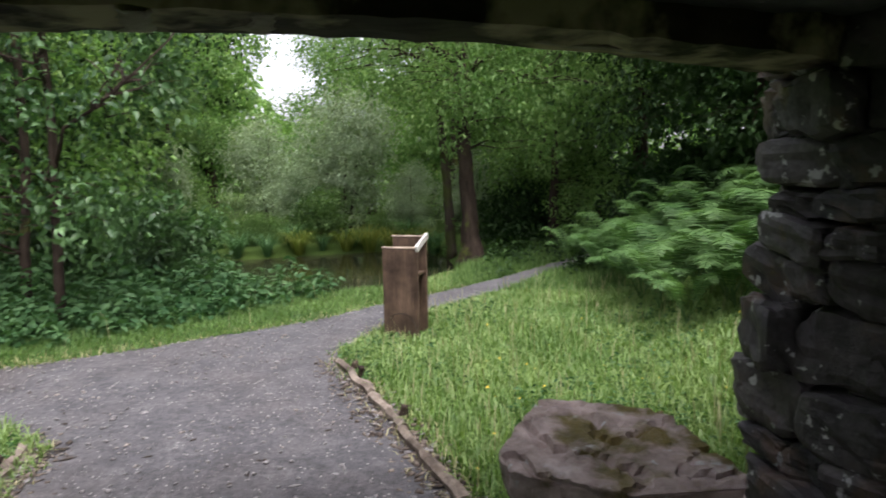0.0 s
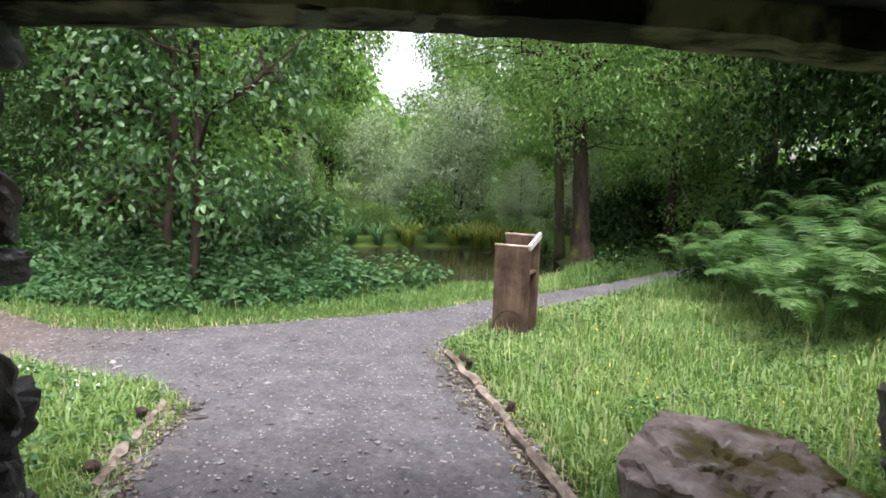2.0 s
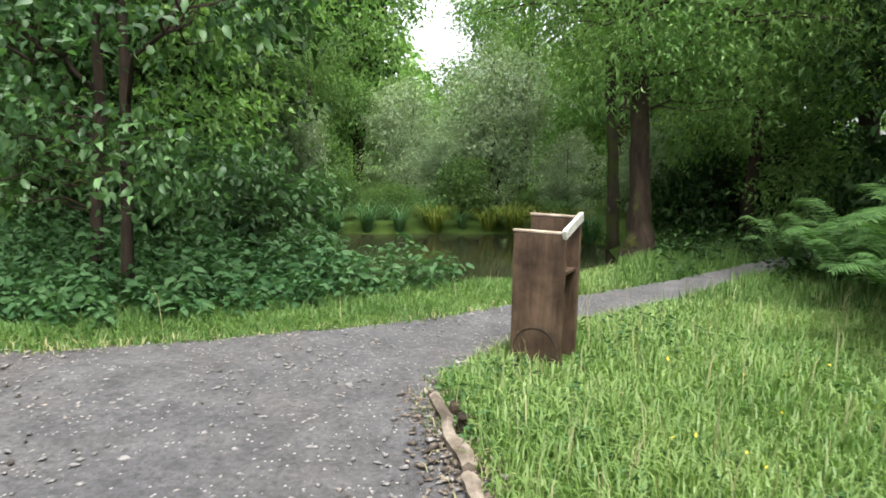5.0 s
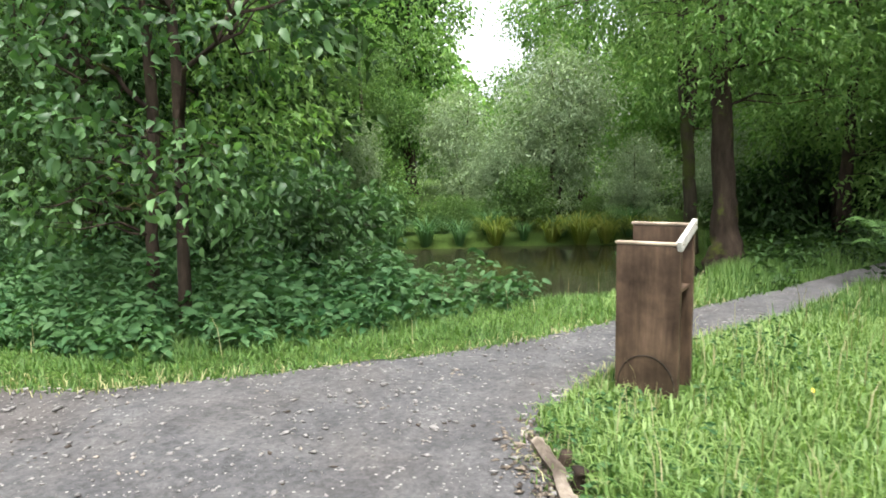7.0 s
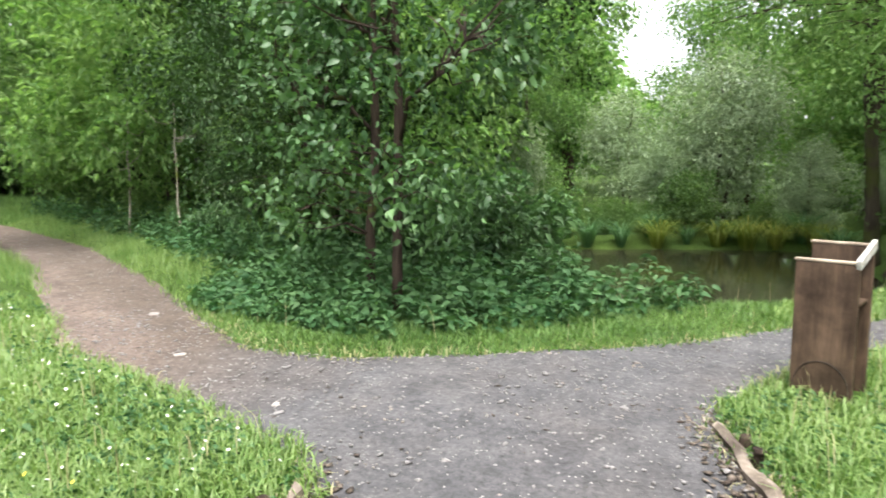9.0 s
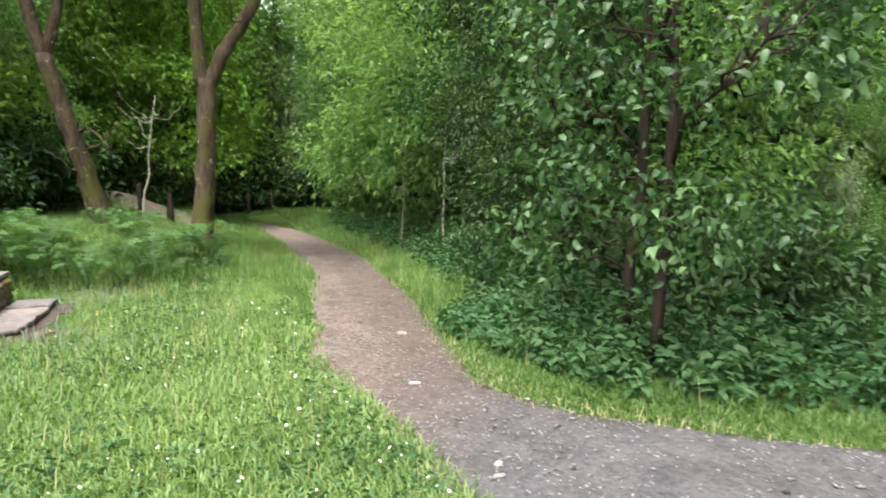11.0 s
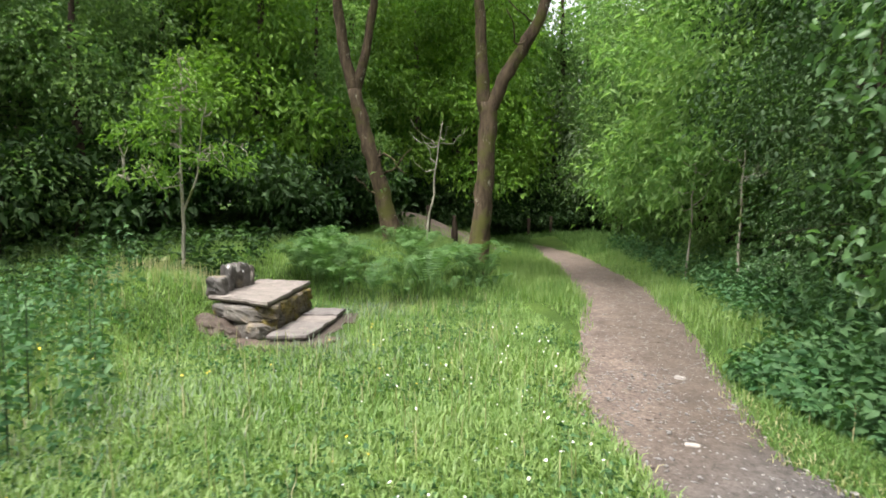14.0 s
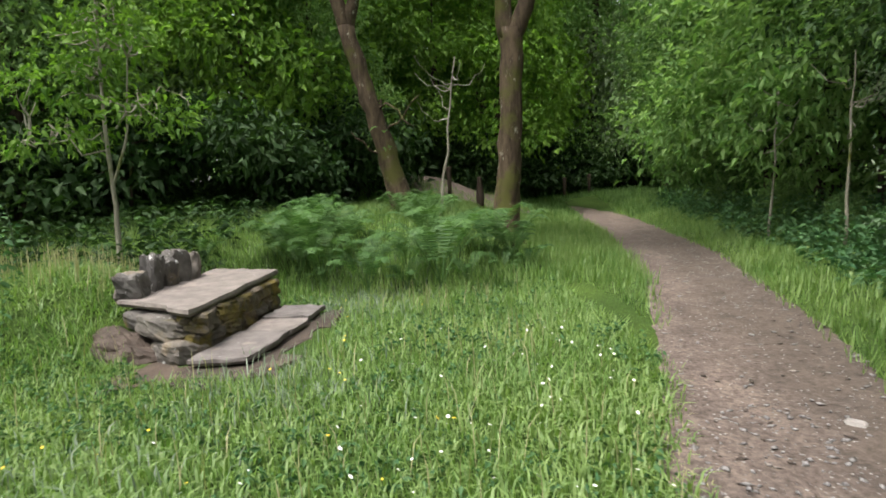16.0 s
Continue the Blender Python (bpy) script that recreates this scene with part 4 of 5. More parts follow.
leaning = build_tree("leaning_tree", "brown tree leaning away from the path, bare lower limbs", "tree", (-13.48, 3.42),
           [([(0, 0, -0.1), (0, -0.04, 0.2), (0, -0.28, 1.3), (0, -0.62, 2.4), (-0.02, -0.88, 3.4)], [0.27, 0.21, 0.175, 0.155, 0.155]),
            ([(-0.02, -0.86, 3.3), (0.0, -1.1, 4.2), (0, -1.25, 5.4), (0, -1.3, 8.2)], [0.14, 0.12, 0.10, 0.03]),
            ([(-0.02, -0.86, 3.3), (0.0, -0.65, 4.1), (0, -0.45, 5.2), (0.1, -0.2, 8.0)], [0.13, 0.10, 0.09, 0.03])],
           [((0, -0.35, 1.6), (0.5, 0.35, 2.1), 0.03, 0.008, -0.15), ((0, -0.5, 2.0), (0.5, 0.25, 1.55), 0.028, 0.008, 0.1), ((0, -0.25, 1.2), (0.4, -0.85, 1.5), 0.025, 0.008, -0.2)],
           [(0, -1.2, 7.2, 2.2, 2.0, 1.5), (0, 0.3, 7.6, 2.0, 1.8, 1.4), (0.1, -0.3, 1.55, 0.25, 0.3, 0.25)],
           330, 16, 0.2, 0.15, M["leaf_mid"], M["bark_brown"], 8, 0.5, 0.3, 60, 12)
for t in (forked, leaning):
    t.scale = (0.89, 0.89, 0.89)
# saplings
build_tree("sapling", "young pale-stemmed rowan sapling with light green leaves", "tree", (-9.75, 0.38),
           [([(0, 0, 0), (0, 0.02, 0.8), (0.02, 0.0, 1.6), (0.0, 0.02, 2.9)], [0.03, 0.026, 0.02, 0.008]), ([(0, 0.01, 1.0), (0.05, 0.22, 1.5), (0.05, 0.3, 2.3)], [0.018, 0.014, 0.006])],
           [((0, 0, 1.2), (0.1, -0.7, 1.5), 0.012, 0.005, 0.1), ((0, 0.1, 1.6), (0.1, 0.8, 1.9), 0.012, 0.005, 0.1)],
           [(0, -0.5, 1.5, 0.5, 0.45, 0.18), (0, 0.5, 1.75, 0.5, 0.45, 0.2), (0, -0.35, 2.05, 0.5, 0.5, 0.2), (0, 0.1, 2.45, 0.45, 0.5, 0.25), (0, 0.0, 2.9, 0.3, 0.3, 0.25)],
           120, 16, 0.11, 0.10, M["leaf_lime"], M["bark_pale"], 9, 0.4, 0.3, 60)
for i, (x, y, h, lean) in enumerate([(-12.5, 3.95, 2.3, 0.3), (-10.55, 8.9, 2.5, 0.05), (-12.2, 8.9, 2.2, 0.1)]):
    t = thing("bare_sapling", "thin pale dead sapling with curling bare twigs", "tree", (x, y, ground_z(x, y)), 0, "bare saplings")
    v, f = tube(bent((0, 0, -0.05), (0.05, lean, h), 8, 0, 0.025, i), np.linspace(0.026, 0.008, 8), 6)
    part("stem", mesh_of("stem", v.tolist(), f, M["bark_pale"], True), t)
    rr = np.random.default_rng(80 + i)
    for k in range(7):
        z = h * rr.uniform(0.55, 1.0)
        a = rr.uniform(0, 6.28)
        v, f = tube(bent((0, lean * z / h, z), (0.5 * np.cos(a), lean * z / h + 0.55 * np.sin(a), z + rr.uniform(0.1, 0.5)), 7, -0.13, 0.02, k), np.linspace(0.011, 0.004, 7), 4)
        part("twig", mesh_of("twig", v.tolist(), f, M["bark_pale"]), t)

# short posts beside the paths
for i, (x, y) in enumerate([(-26.6, 9.6), (-26.8, 10.6), (-17.7, 4.55), (-17.75, 5.25), (2.9, 13.9), (1.9, 13.4)]):
    z = ground_z(x, y)
    log("wooden_post", [(x, y, z - 0.1), (x, y, z + 0.3), (x, y, z + 0.75), (x, y, z + 0.8)], 0.06, M["bark_dark"], "short weathered wooden post beside the path", "post", 60 + i)


# ------------------------------------------------------------ woodland behind: a few kinds, planted many times
def wood_kind(name, label, category, group, trunk, blobs, clusters, per, spread, size, leaf, bark, seed, width=0.5, twigs=18):
    t = build_tree(name, label, category, (0, 0), trunk, [], blobs, clusters, per, spread, size, leaf, bark, seed, width, 0.3, twigs, 7, group, 0.35, True)
    return t


r = np.random.default_rng(5)
KINDS = {}
TALL = [([(0, 0, 0), (0.1, 0, 2), (0.0, 0.1, 5), (0, 0, 8.6)], [0.16, 0.13, 0.09, 0.02])]
THIN = [([(0, 0, 0), (0.05, 0, 1.2), (0.1, 0.1, 2.6), (0, 0, 4.2)], [0.06, 0.05, 0.035, 0.01]), ([(0.1, 0.1, 0), (0.3, 0.2, 1.2), (0.6, 0.3, 3.2)], [0.05, 0.04, 0.01])]
LOWB = [([(0, 0, 0), (0.05, 0, 0.7), (0.1, 0.1, 1.5)], [0.035, 0.03, 0.01])]
KINDS["dark"] = wood_kind("woodland_tree", "tall broadleaf tree with deep shade put into its leaf colour", "tree", "woodland trees", TALL, blob_ring(r, 13, 1.9, 2.0, 8.2, 1.5, 0.95), 470, 14, 0.26, 0.24, M["leaf_shaded"], M["bark_dark"], 21)
KINDS["shade"] = wood_kind("woodland_tree", "tall broadleaf tree over the ferns, shade put into its leaf colour", "tree", "woodland trees", TALL, blob_ring(r, 15, 1.9, 1.9, 7.6, 1.3, 0.8), 1000, 17, 0.24, 0.12, M["leaf_shaded"], M["bark_dark"], 28, 0.5, 40)
KINDS["thicket"] = wood_kind("shrub", "green shrub at the edge of the wood", "bush", "shrubs", LOWB, blob_ring(r, 9, 0.9, 0.3, 2.0, 0.75, 0.5), 420, 15, 0.18, 0.125, M["leaf_mid"], M["bark_dark"], 29, 0.5, 15)
KINDS["mid"] = wood_kind("woodland_tree", "tall green broadleaf tree leafy to the ground", "tree", "woodland trees", TALL, blob_ring(r, 14, 1.8, 0.7, 8.0, 1.4, 0.9), 820, 15, 0.25, 0.155, M["leaf_mid"], M["bark_dark"], 22)
KINDS["willow"] = wood_kind("willow_bush", "grey-green willow bush with narrow pale leaves", "bush", "willow bushes", THIN, blob_ring(r, 12, 1.2, 0.5, 4.0, 1.0, 0.65), 620, 18, 0.17, 0.14, M["leaf_willow"], M["bark_dark"], 23, 0.3)
KINDS["light"] = wood_kind("woodland_tree", "fresh light green young tree with fine leaves", "tree", "woodland trees", TALL, blob_ring(r, 13, 1.6, 0.8, 7.6, 1.2, 0.85), 800, 16, 0.22, 0.15, M["leaf_ash"], M["bark_dark"], 24, 0.4)
KINDS["lime"] = wood_kind("woodland_tree", "sunlit yellow-green tree behind darker branches", "tree", "woodland trees", TALL, blob_ring(r, 11, 1.7, 1.4, 7.6, 1.3, 0.8), 640, 15, 0.25, 0.185, M["leaf_lime"], M["bark_dark"], 25)
KINDS["shrub"] = wood_kind("shrub", "dense broad-leaved green shrub on the bank", "bush", "shrubs", LOWB, blob_ring(r, 7, 0.65, 0.35, 1.5, 0.6, 0.45), 260, 15, 0.13, 0.135, M["leaf_broad"], M["bark_dark"], 26, 0.52, 25)
KINDS["gloom"] = wood_kind("shrub", "low shrub, tree shade put into its dark leaf colour", "bush", "shrubs", LOWB, blob_ring(r, 8, 0.9, 0.3, 1.6, 0.8, 0.5), 230, 14, 0.2, 0.2, M["leaf_shaded"], M["bark_dark"], 27, 0.5, 15)

PLANTED = [
    # dark wood behind the ferns and the right-hand path
    ("shade", 4.7, 10.7, 1.0), ("shade", 6.0, 12.6, 1.1), ("shade", 5.4, 8.4, 0.9), ("shade", 7.2, 9.8, 1.1), ("shade", 7.6, 6.6, 1.0), ("dark", 9.5, 12, 1.2),
    ("dark", 7.6, 15.6, 1.2), ("dark", 4.6, 17.5, 1.2), ("mid", 1.9, 15.2, 0.95), ("lime", 3.3, 20.5, 1.2), ("light", 1.0, 19.5, 1.1), ("dark", 2.9, 23.5, 1.3),
    ("gloom", 2.3, 14.6, 0.9), ("gloom", 1.2, 13.4, 0.7), ("gloom", 3.9, 11.2, 0.9), ("gloom", 5.2, 15.3, 1.2), ("gloom", 6.2, 10.8, 1.2), ("gloom", 4.6, 14.9, 1.1), ("shade", 8.4, 5.0, 1.0), ("light", 1.9, 13.0, 0.55),
    # behind the pond
    ("willow", -2.6, 15.1, 0.72), ("willow", -1.0, 14.5, 0.50), ("willow", -4.4, 15.6, 0.8), ("mid", -6.3, 14.4, 0.48), ("light", -0.2, 17.6, 0.78), ("light", -2.6, 18.6, 0.74), ("willow", -3.9, 19.5, 0.95), ("light", -7.4, 19.2, 1.0), ("mid", -9.6, 22.5, 1.2), ("thicket", -2.9, 14.1, 0.5), ("thicket", -1.7, 14.4, 0.5), ("thicket", -3.7, 13.9, 0.5),
    ("mid", -1.2, 22.5, 0.85), ("light", -4.6, 23.5, 0.8), ("dark", -8.8, 19.5, 0.7), ("light", -7.6, 16.4, 0.52), ("mid", 0.9, 21.0, 0.85), ("mid", -11.5, 21, 1.0), ("willow", -5.9, 12.9, 0.7), ("willow", 0.4, 15.0, 0.62),
    ("thicket", -4.1, 13.4, 0.6), ("thicket", -5.0, 12.9, 0.8), ("willow", -3.4, 14.6, 0.5),
    # bank left of the pond
    ("shrub", -3.5, 8.2, 0.75), ("shrub", -4.5, 8.2, 1.0), ("shrub", -2.85, 8.1, 0.45), ("shrub", -4.9, 9.3, 1.1), ("shrub", -5.3, 10.4, 1.3), ("light", -5.7, 9.2, 0.72), ("mid", -7.4, 11.6, 0.95), ("shade", -6.3, 8.0, 0.60),
    # along the woodland path
    ("mid", -6.9, 8.7, 0.5), ("shade", -8.3, 9.9, 0.75), ("willow", -9.4, 10.2, 0.9), ("mid", -10.4, 10.4, 0.8), ("shade", -11.4, 11.6, 1.0), ("light", -12.4, 11.0, 1.0), ("mid", -9.2, 12.4, 1.1), ("light", -14.6, 11.4, 1.0), ("light", -17.0, 11.9, 1.2), ("mid", -19.6, 12.4, 1.1), ("light", -14.5, 14, 1.4), ("mid", -23.5, 13.4, 1.2), ("dark", -6.9, 10.4, 0.85), ("shrub", -9.0, 8.7, 0.6), ("thicket", -13.4, 9.9, 0.7), ("thicket", -16.2, 10.5, 0.8), ("thicket", -11.2, 9.4, 0.6),
    ("light", -17.5, 13.0, 1.2), ("light", -20.5, 14.2, 1.45), ("mid", -15.6, 14.2, 1.5), ("light", -13.2, 12.1, 1.25), ("mid", -10.6, 13.4, 1.25),
    # far haze is put into outsized pale willows and light trees
    ("light", -16.8, 13.2, 1.25), ("light", -23.5, 16, 1.6), ("willow", -30, 13.6, 2.3), ("willow", -33.5, 13.8, 2.0), ("light", -38, 11.4, 1.6), ("willow", -30, 15.0, 2.5), ("mid", -27, 13.6, 1.1), ("mid", -31, 13.5, 1.2), ("lime", -33, 8.6, 1.3), ("willow", -39, 11.5, 2.3), ("lime", -27.5, 6.6, 1.3), ("light", -37, 7, 1.5), ("willow", -36, 15, 2.2), ("gloom", -36.5, 10.5, 1.5), ("gloom", -34, 13.4, 1.4),
    # wood behind the stone seat
    ("lime", -23, 4.6, 0.95), ("light", -21.4, 1.6, 0.9), ("lime", -18.8, 0.2, 0.95), ("lime", -16.3, 0.5, 0.8), ("light", -17.2, 1.7, 0.7), ("mid", -17.6, -2.2, 1.1), ("mid", -15.2, -3.2, 1.0), ("light", -23.6, 2.8, 0.8), ("mid", -13.2, -4.8, 1.0), ("mid", -12.8, -2.2, 0.75), ("mid", -10.4, -5.6, 0.95), ("mid", -8.2, -6.2, 0.95), ("shade", -19.8, -2.4, 1.15), ("shade", -18.0, -5.6, 1.1), ("shade", -15.0, -6.6, 1.1), ("light", -24.5, -0.6, 1.2), ("mid", -12.4, -7.6, 1.1), ("mid", -5.2, -6.5, 0.9), ("light", -24.5, 1.6, 1.0), ("dark", -23.5, -3.4, 1.25), ("dark", -20.5, -8.0, 1.25), ("light", -27, 4.2, 1.0), ("lime", -22.5, 6.6, 0.95), ("lime", -20.6, 2.4, 0.85), ("lime", -32, 9.6, 1.5), ("light", -30.5, 12.0, 1.4),
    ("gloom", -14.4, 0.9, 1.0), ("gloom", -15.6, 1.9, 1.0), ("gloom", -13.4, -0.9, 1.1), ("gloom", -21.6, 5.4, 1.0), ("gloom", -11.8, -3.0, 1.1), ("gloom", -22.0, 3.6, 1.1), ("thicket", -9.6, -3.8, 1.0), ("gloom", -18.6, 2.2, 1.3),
    # dark shrubs standing in for the shadow where the path leaves the view
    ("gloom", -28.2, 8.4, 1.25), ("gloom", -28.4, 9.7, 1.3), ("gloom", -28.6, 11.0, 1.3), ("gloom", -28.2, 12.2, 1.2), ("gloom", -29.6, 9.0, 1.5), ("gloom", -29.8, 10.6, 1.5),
    # extra dark trees closing sky holes and darkening the wood behind the ferns
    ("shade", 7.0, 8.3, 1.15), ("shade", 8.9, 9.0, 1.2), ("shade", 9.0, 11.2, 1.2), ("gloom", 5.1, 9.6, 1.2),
    # unseen trees added behind the shelter to shape the light
    ("mid", 5.5, -4.5, 1.0), ("dark", 8.5, 0.8, 1.1),
]
r = np.random.default_rng(77)
spare = dict(KINDS)
for kind, x, y, s in PLANTED:
    m = pose(x, y, ground_z(x, y) - 0.04, 0, 0, r.uniform(0, 360)) @ Matrix.Diagonal((s * r.uniform(0.92, 1.08), s * r.uniform(0.92, 1.08), s, 1))
    if kind in spare:
        spare.pop(kind).matrix_world = m
    else:
        copy_thing(KINDS[kind], m)


# far woodland closing the view, lower where the sky shows over the pond
r = np.random.default_rng(88)
n = 50000
az = np.radians(r.uniform(-45, 135, n))
dist = r.uniform(36, 46, n)
gap = np.exp(-((np.degrees(az) - 14) / 9) ** 2)
top = (8.5 + 1.5 * np.sin(az * 23) + np.sin(az * 61)) * (1 - 0.45 * gap)
top = top * (1 + 0.35 * step(40, 65, np.degrees(az)))
P = np.stack([-np.sin(az) * dist, np.cos(az) * dist, top * r.random(n) ** 0.8], 1)
D = np.stack([r.normal(size=n), r.normal(size=n), -0.3 + 0.5 * r.normal(size=n)], 1)
# lighter leaf colour here stands in for distant haze
tagged(new("far_woods", leaves("far_woods", P, D, 0.6, M["leaf_ash"], 0.6, 0.1, 0.2, 89, plain=True)), "dense woodland in the distance, haze put into its paler leaves", "woods", kind="stuff")


# ------------------------------------------------------------ ferns
def frond(r, length, lift, material_verts, faces, az):
    """One bracken frond: an arching stem with paired leaflets that taper to the tip."""
    n = 32
    d = np.array([np.cos(az), np.sin(az), 0])
    s = np.array([-np.sin(az), np.cos(az), 0])
    for i in range(1, n + 1):
        t = i / n
        p = d * (length * t * (1 - 0.12 * t)) + np.array([0, 0, lift * (1.9 * t - 1.25 * t * t) * length])
        tang = norm(d * (1 - 0.2 * t) + np.array([0, 0, lift * (1.9 - 2.5 * t)]))
        if t < 0.2:
            continue
        w = length * 0.25 * np.sin(np.pi * min(1, (1.08 - t) * 0.93 + 0.08)) ** 0.8 * (1.0 if t < 0.9 else 0.6)
        for sign in (-1, 1):
            q = norm(s * sign + tang * 0.35 + np.array([0, 0, -0.18 + r.normal() * 0.08]))
            a = norm(np.cross(q, np.cross(tang, s)))
            hw = length / n * 0.40
            o = len(material_verts)
            for u, k in ((0.0, 0.55), (0.3, 0.95), (0.68, 0.62)):
                material_verts.append(p + q * w * u + a * hw * k)
                material_verts.append(p + q * w * u - a * hw * k)
            material_verts.append(p + q * w + np.array([0, 0, -0.04 * w]))
            faces += [t for i in range(0, 4, 2) for t in ((o + i, o + i + 1, o + i + 3), (o + i, o + i + 3, o + i + 2))] + [(o + 4, o + 5, o + 6)]


def fern_kind(seed, count, length, lift):
    r = np.random.default_rng(seed)
    t = thing("fern", "arching green bracken fern with feathery fronds", "fern", group="ferns")
    for k in range(count):
        v, f = [], []
        az = 2 * np.pi * k / count + r.normal() * 0.25
        ln = length * r.uniform(0.75, 1.15)
        frond(r, ln, lift * r.uniform(0.75, 1.2), v, f, az)
        part("frond", tri_mesh("frond", np.array(v), np.array(f), M["fern"]), t)
        q = np.linspace(0, 1, 7)[:, None]
        d = np.array([np.cos(az), np.sin(az), 0])
        li = lift
        st = d * ln * q * (1 - 0.12 * q) + np.array([0, 0, 1.0]) * (li * (1.9 * q - 1.25 * q * q) * ln)
        v, f = tube(st, np.linspace(0.007, 0.002, 7), 3)
        part("stalk", mesh_of("stalk", v.tolist(), f, M["fern"]), t)
    return t


FERNS = [fern_kind(1, 10, 0.85, 1.25), fern_kind(2, 9, 0.80, 1.25), fern_kind(3, 7, 0.65, 1.0)]
r = np.random.default_rng(19)
spots = []
for _ in range(46):
    u, v = r.random(), r.random()
    spots.append((2.35 + 2.1 * u, 5.7 + 4.0 * v, 0, r.uniform(0.8, 1.15) * (0.8 + 0.45 * u)))
for x, y in [(2.15, 8.9), (2.2, 9.6), (2.25, 7.3), (2.3, 6.7), (2.2, 8.2), (2.35, 6.1), (1.9, 9.9)]:
    spots.append((x, y, 1, r.uniform(0.8, 1.0)))
for _ in range(64):
    fx = r.uniform(-13.2, -9.5)
    spots.append((fx, r.uniform(1.8, 4.9), int(r.integers(1, 3)), r.uniform(0.7, 1.15) * (1.0 - 0.17 * (-9.8 - fx))))
for _ in range(22):
    spots.append((r.uniform(-13.5, -9.6), r.uniform(-2.6, 1.2), 2, r.uniform(0.7, 1.1)))
for x, y in [(-7.2, 7.5), (-9.6, 8.7), (-8.2, 8.0), (-12.5, 9.2)]:
    spots.append((x, y, 2, 0.75))
first = [True, True, True]
for x, y, k, s in spots:
    m = pose(x, y, ground_z(x, y) + 0.02, 0, 0, r.uniform(0, 360)) @ Matrix.Diagonal((s, s, s, 1))
    if first[k]:
        FERNS[k].matrix_world = m
        first[k] = False
    else:
        copy_thing(FERNS[k], m)


# ------------------------------------------------------------ sedge by the water
def sedge_mesh(seed, n, h, material, flop=0.75):
    r = np.random.default_rng(seed)
    az = r.uniform(0, 2 * np.pi, n)
    d = np.stack([np.cos(az), np.sin(az), 0 * az], 1)
    s = np.stack([-np.sin(az), np.cos(az), 0 * az], 1) * 0.009
    L = h * r.uniform(0.6, 1.15, n)[:, None]
    b = d * r.uniform(0, 0.13, n)[:, None]
    up = np.array([0, 0, 1.0])
    m1 = b + d * L * 0.22 + up * L * 0.62
    m2 = b + d * L * 0.55 + up * L * 0.82
    tp = b + d * L * (0.6 + flop * 0.45) + up * L * (0.82 - 0.5 * flop * r.uniform(0.3, 1, n)[:, None])
    v = np.stack([b - s, b + s, m1 - s, m1 + s, m2 - s * 0.8, m2 + s * 0.8, tp], 1).reshape(-1, 3)
    o = (np.arange(n) * 7)[:, None, None]
    f = (np.array([[0, 1, 3], [0, 3, 2], [2, 3, 5], [2, 5, 4], [4, 5, 6]])[None] + o).reshape(-1, 3)
    return tri_mesh("sedge_clump", v, f, material)


SEDGE = [sedge_mesh(1, 130, 0.75, M["sedge"]), sedge_mesh(2, 120, 0.8, M["leaf_nettle"], 0.3), sedge_mesh(3, 110, 0.6, M["sedge"], 0.9)]
r = np.random.default_rng(23)
for i, (x, y, k, s) in enumerate([(-3.05, 13.0, 0, 0.75), (-2.65, 13.3, 1, 0.6), (-1.75, 13.5, 0, 0.8), (-1.35, 13.65, 2, 0.8), (-0.75, 13.55, 0, 0.7), (-3.6, 12.75, 1, 0.8), (-4.1, 12.5, 1, 0.9), (-4.6, 12.2, 1, 0.9), (-3.3, 13.3, 1, 0.8), (-2.1, 13.7, 1, 0.7), (-0.4, 13.0, 1, 0.9), (-4.9, 11.6, 1, 1.2), (-1.0, 13.9, 1, 1.0), (-2.2, 13.45, 2, 0.8), (-5.1, 11.0, 1, 1.1), (-3.9, 9.0, 1, 0.8), (-3.3, 8.85, 1, 0.7)]):
    ob = new("sedge_clump", SEDGE[k])
    s = s * (1.0 if k != 1 else 0.75)
    ob.matrix_world = pose(x, y, ground_z(x, y) - 0.02, 0, 0, r.uniform(0, 360)) @ Matrix.Diagonal((s, s, s, 1))
    tagged(ob, "drooping yellow-green sedge clump at the water's edge" if k != 1 else "upright green sedge clump at the water's edge", "sedge", "sedge clumps")


# ------------------------------------------------------------ low growth: nettles, grass, flowers, chips
def scatter(x0, x1, y0, y1, n, seed, fringe=0.0):
    """Places on open ground in a rectangle: off the path, the pond, the shelter and the stones."""
    r = np.random.default_rng(seed)
    x, y = r.uniform(x0, x1, n), r.uniform(y0, y1, n)
    d, _, _ = edge_of(PATH_POLY, x, y)
    ok = ~inside(PATH_POLY, x, y) | (d < fringe * r.random(n))
    ok &= ~inside(POND, x, y)
    u = (x - WL.x) * WU.x + (y - WL.y) * WU.y
    w = (x - WL.x) * WN.x + (y - WL.y) * WN.y
    ok &= ~((u > -0.95) & (u < OPEN + 1.4) & (w < 0.05))
    ok &= np.hypot((x - 1.10) / 0.40, (y - 2.93) / 0.37) > 1
    ok &= ~inside(np.array([(-6.9, 1.6), (-6.78, 2.5), (-7.3, 2.66), (-8.75, 2.8), (-9.3, 1.45), (-7.8, 1.12)]), x, y)
    su = (x - SIGN_A.x) * SIGN_U.x + (y - SIGN_A.y) * SIGN_U.y
    sn = (x - SIGN_A.x) * SIGN_N.x + (y - SIGN_A.y) * SIGN_N.y
    ok &= ~((su > -0.02) & (su < 0.35) & (sn > -0.03) & (sn < 0.3))
    return x[ok], y[ok]


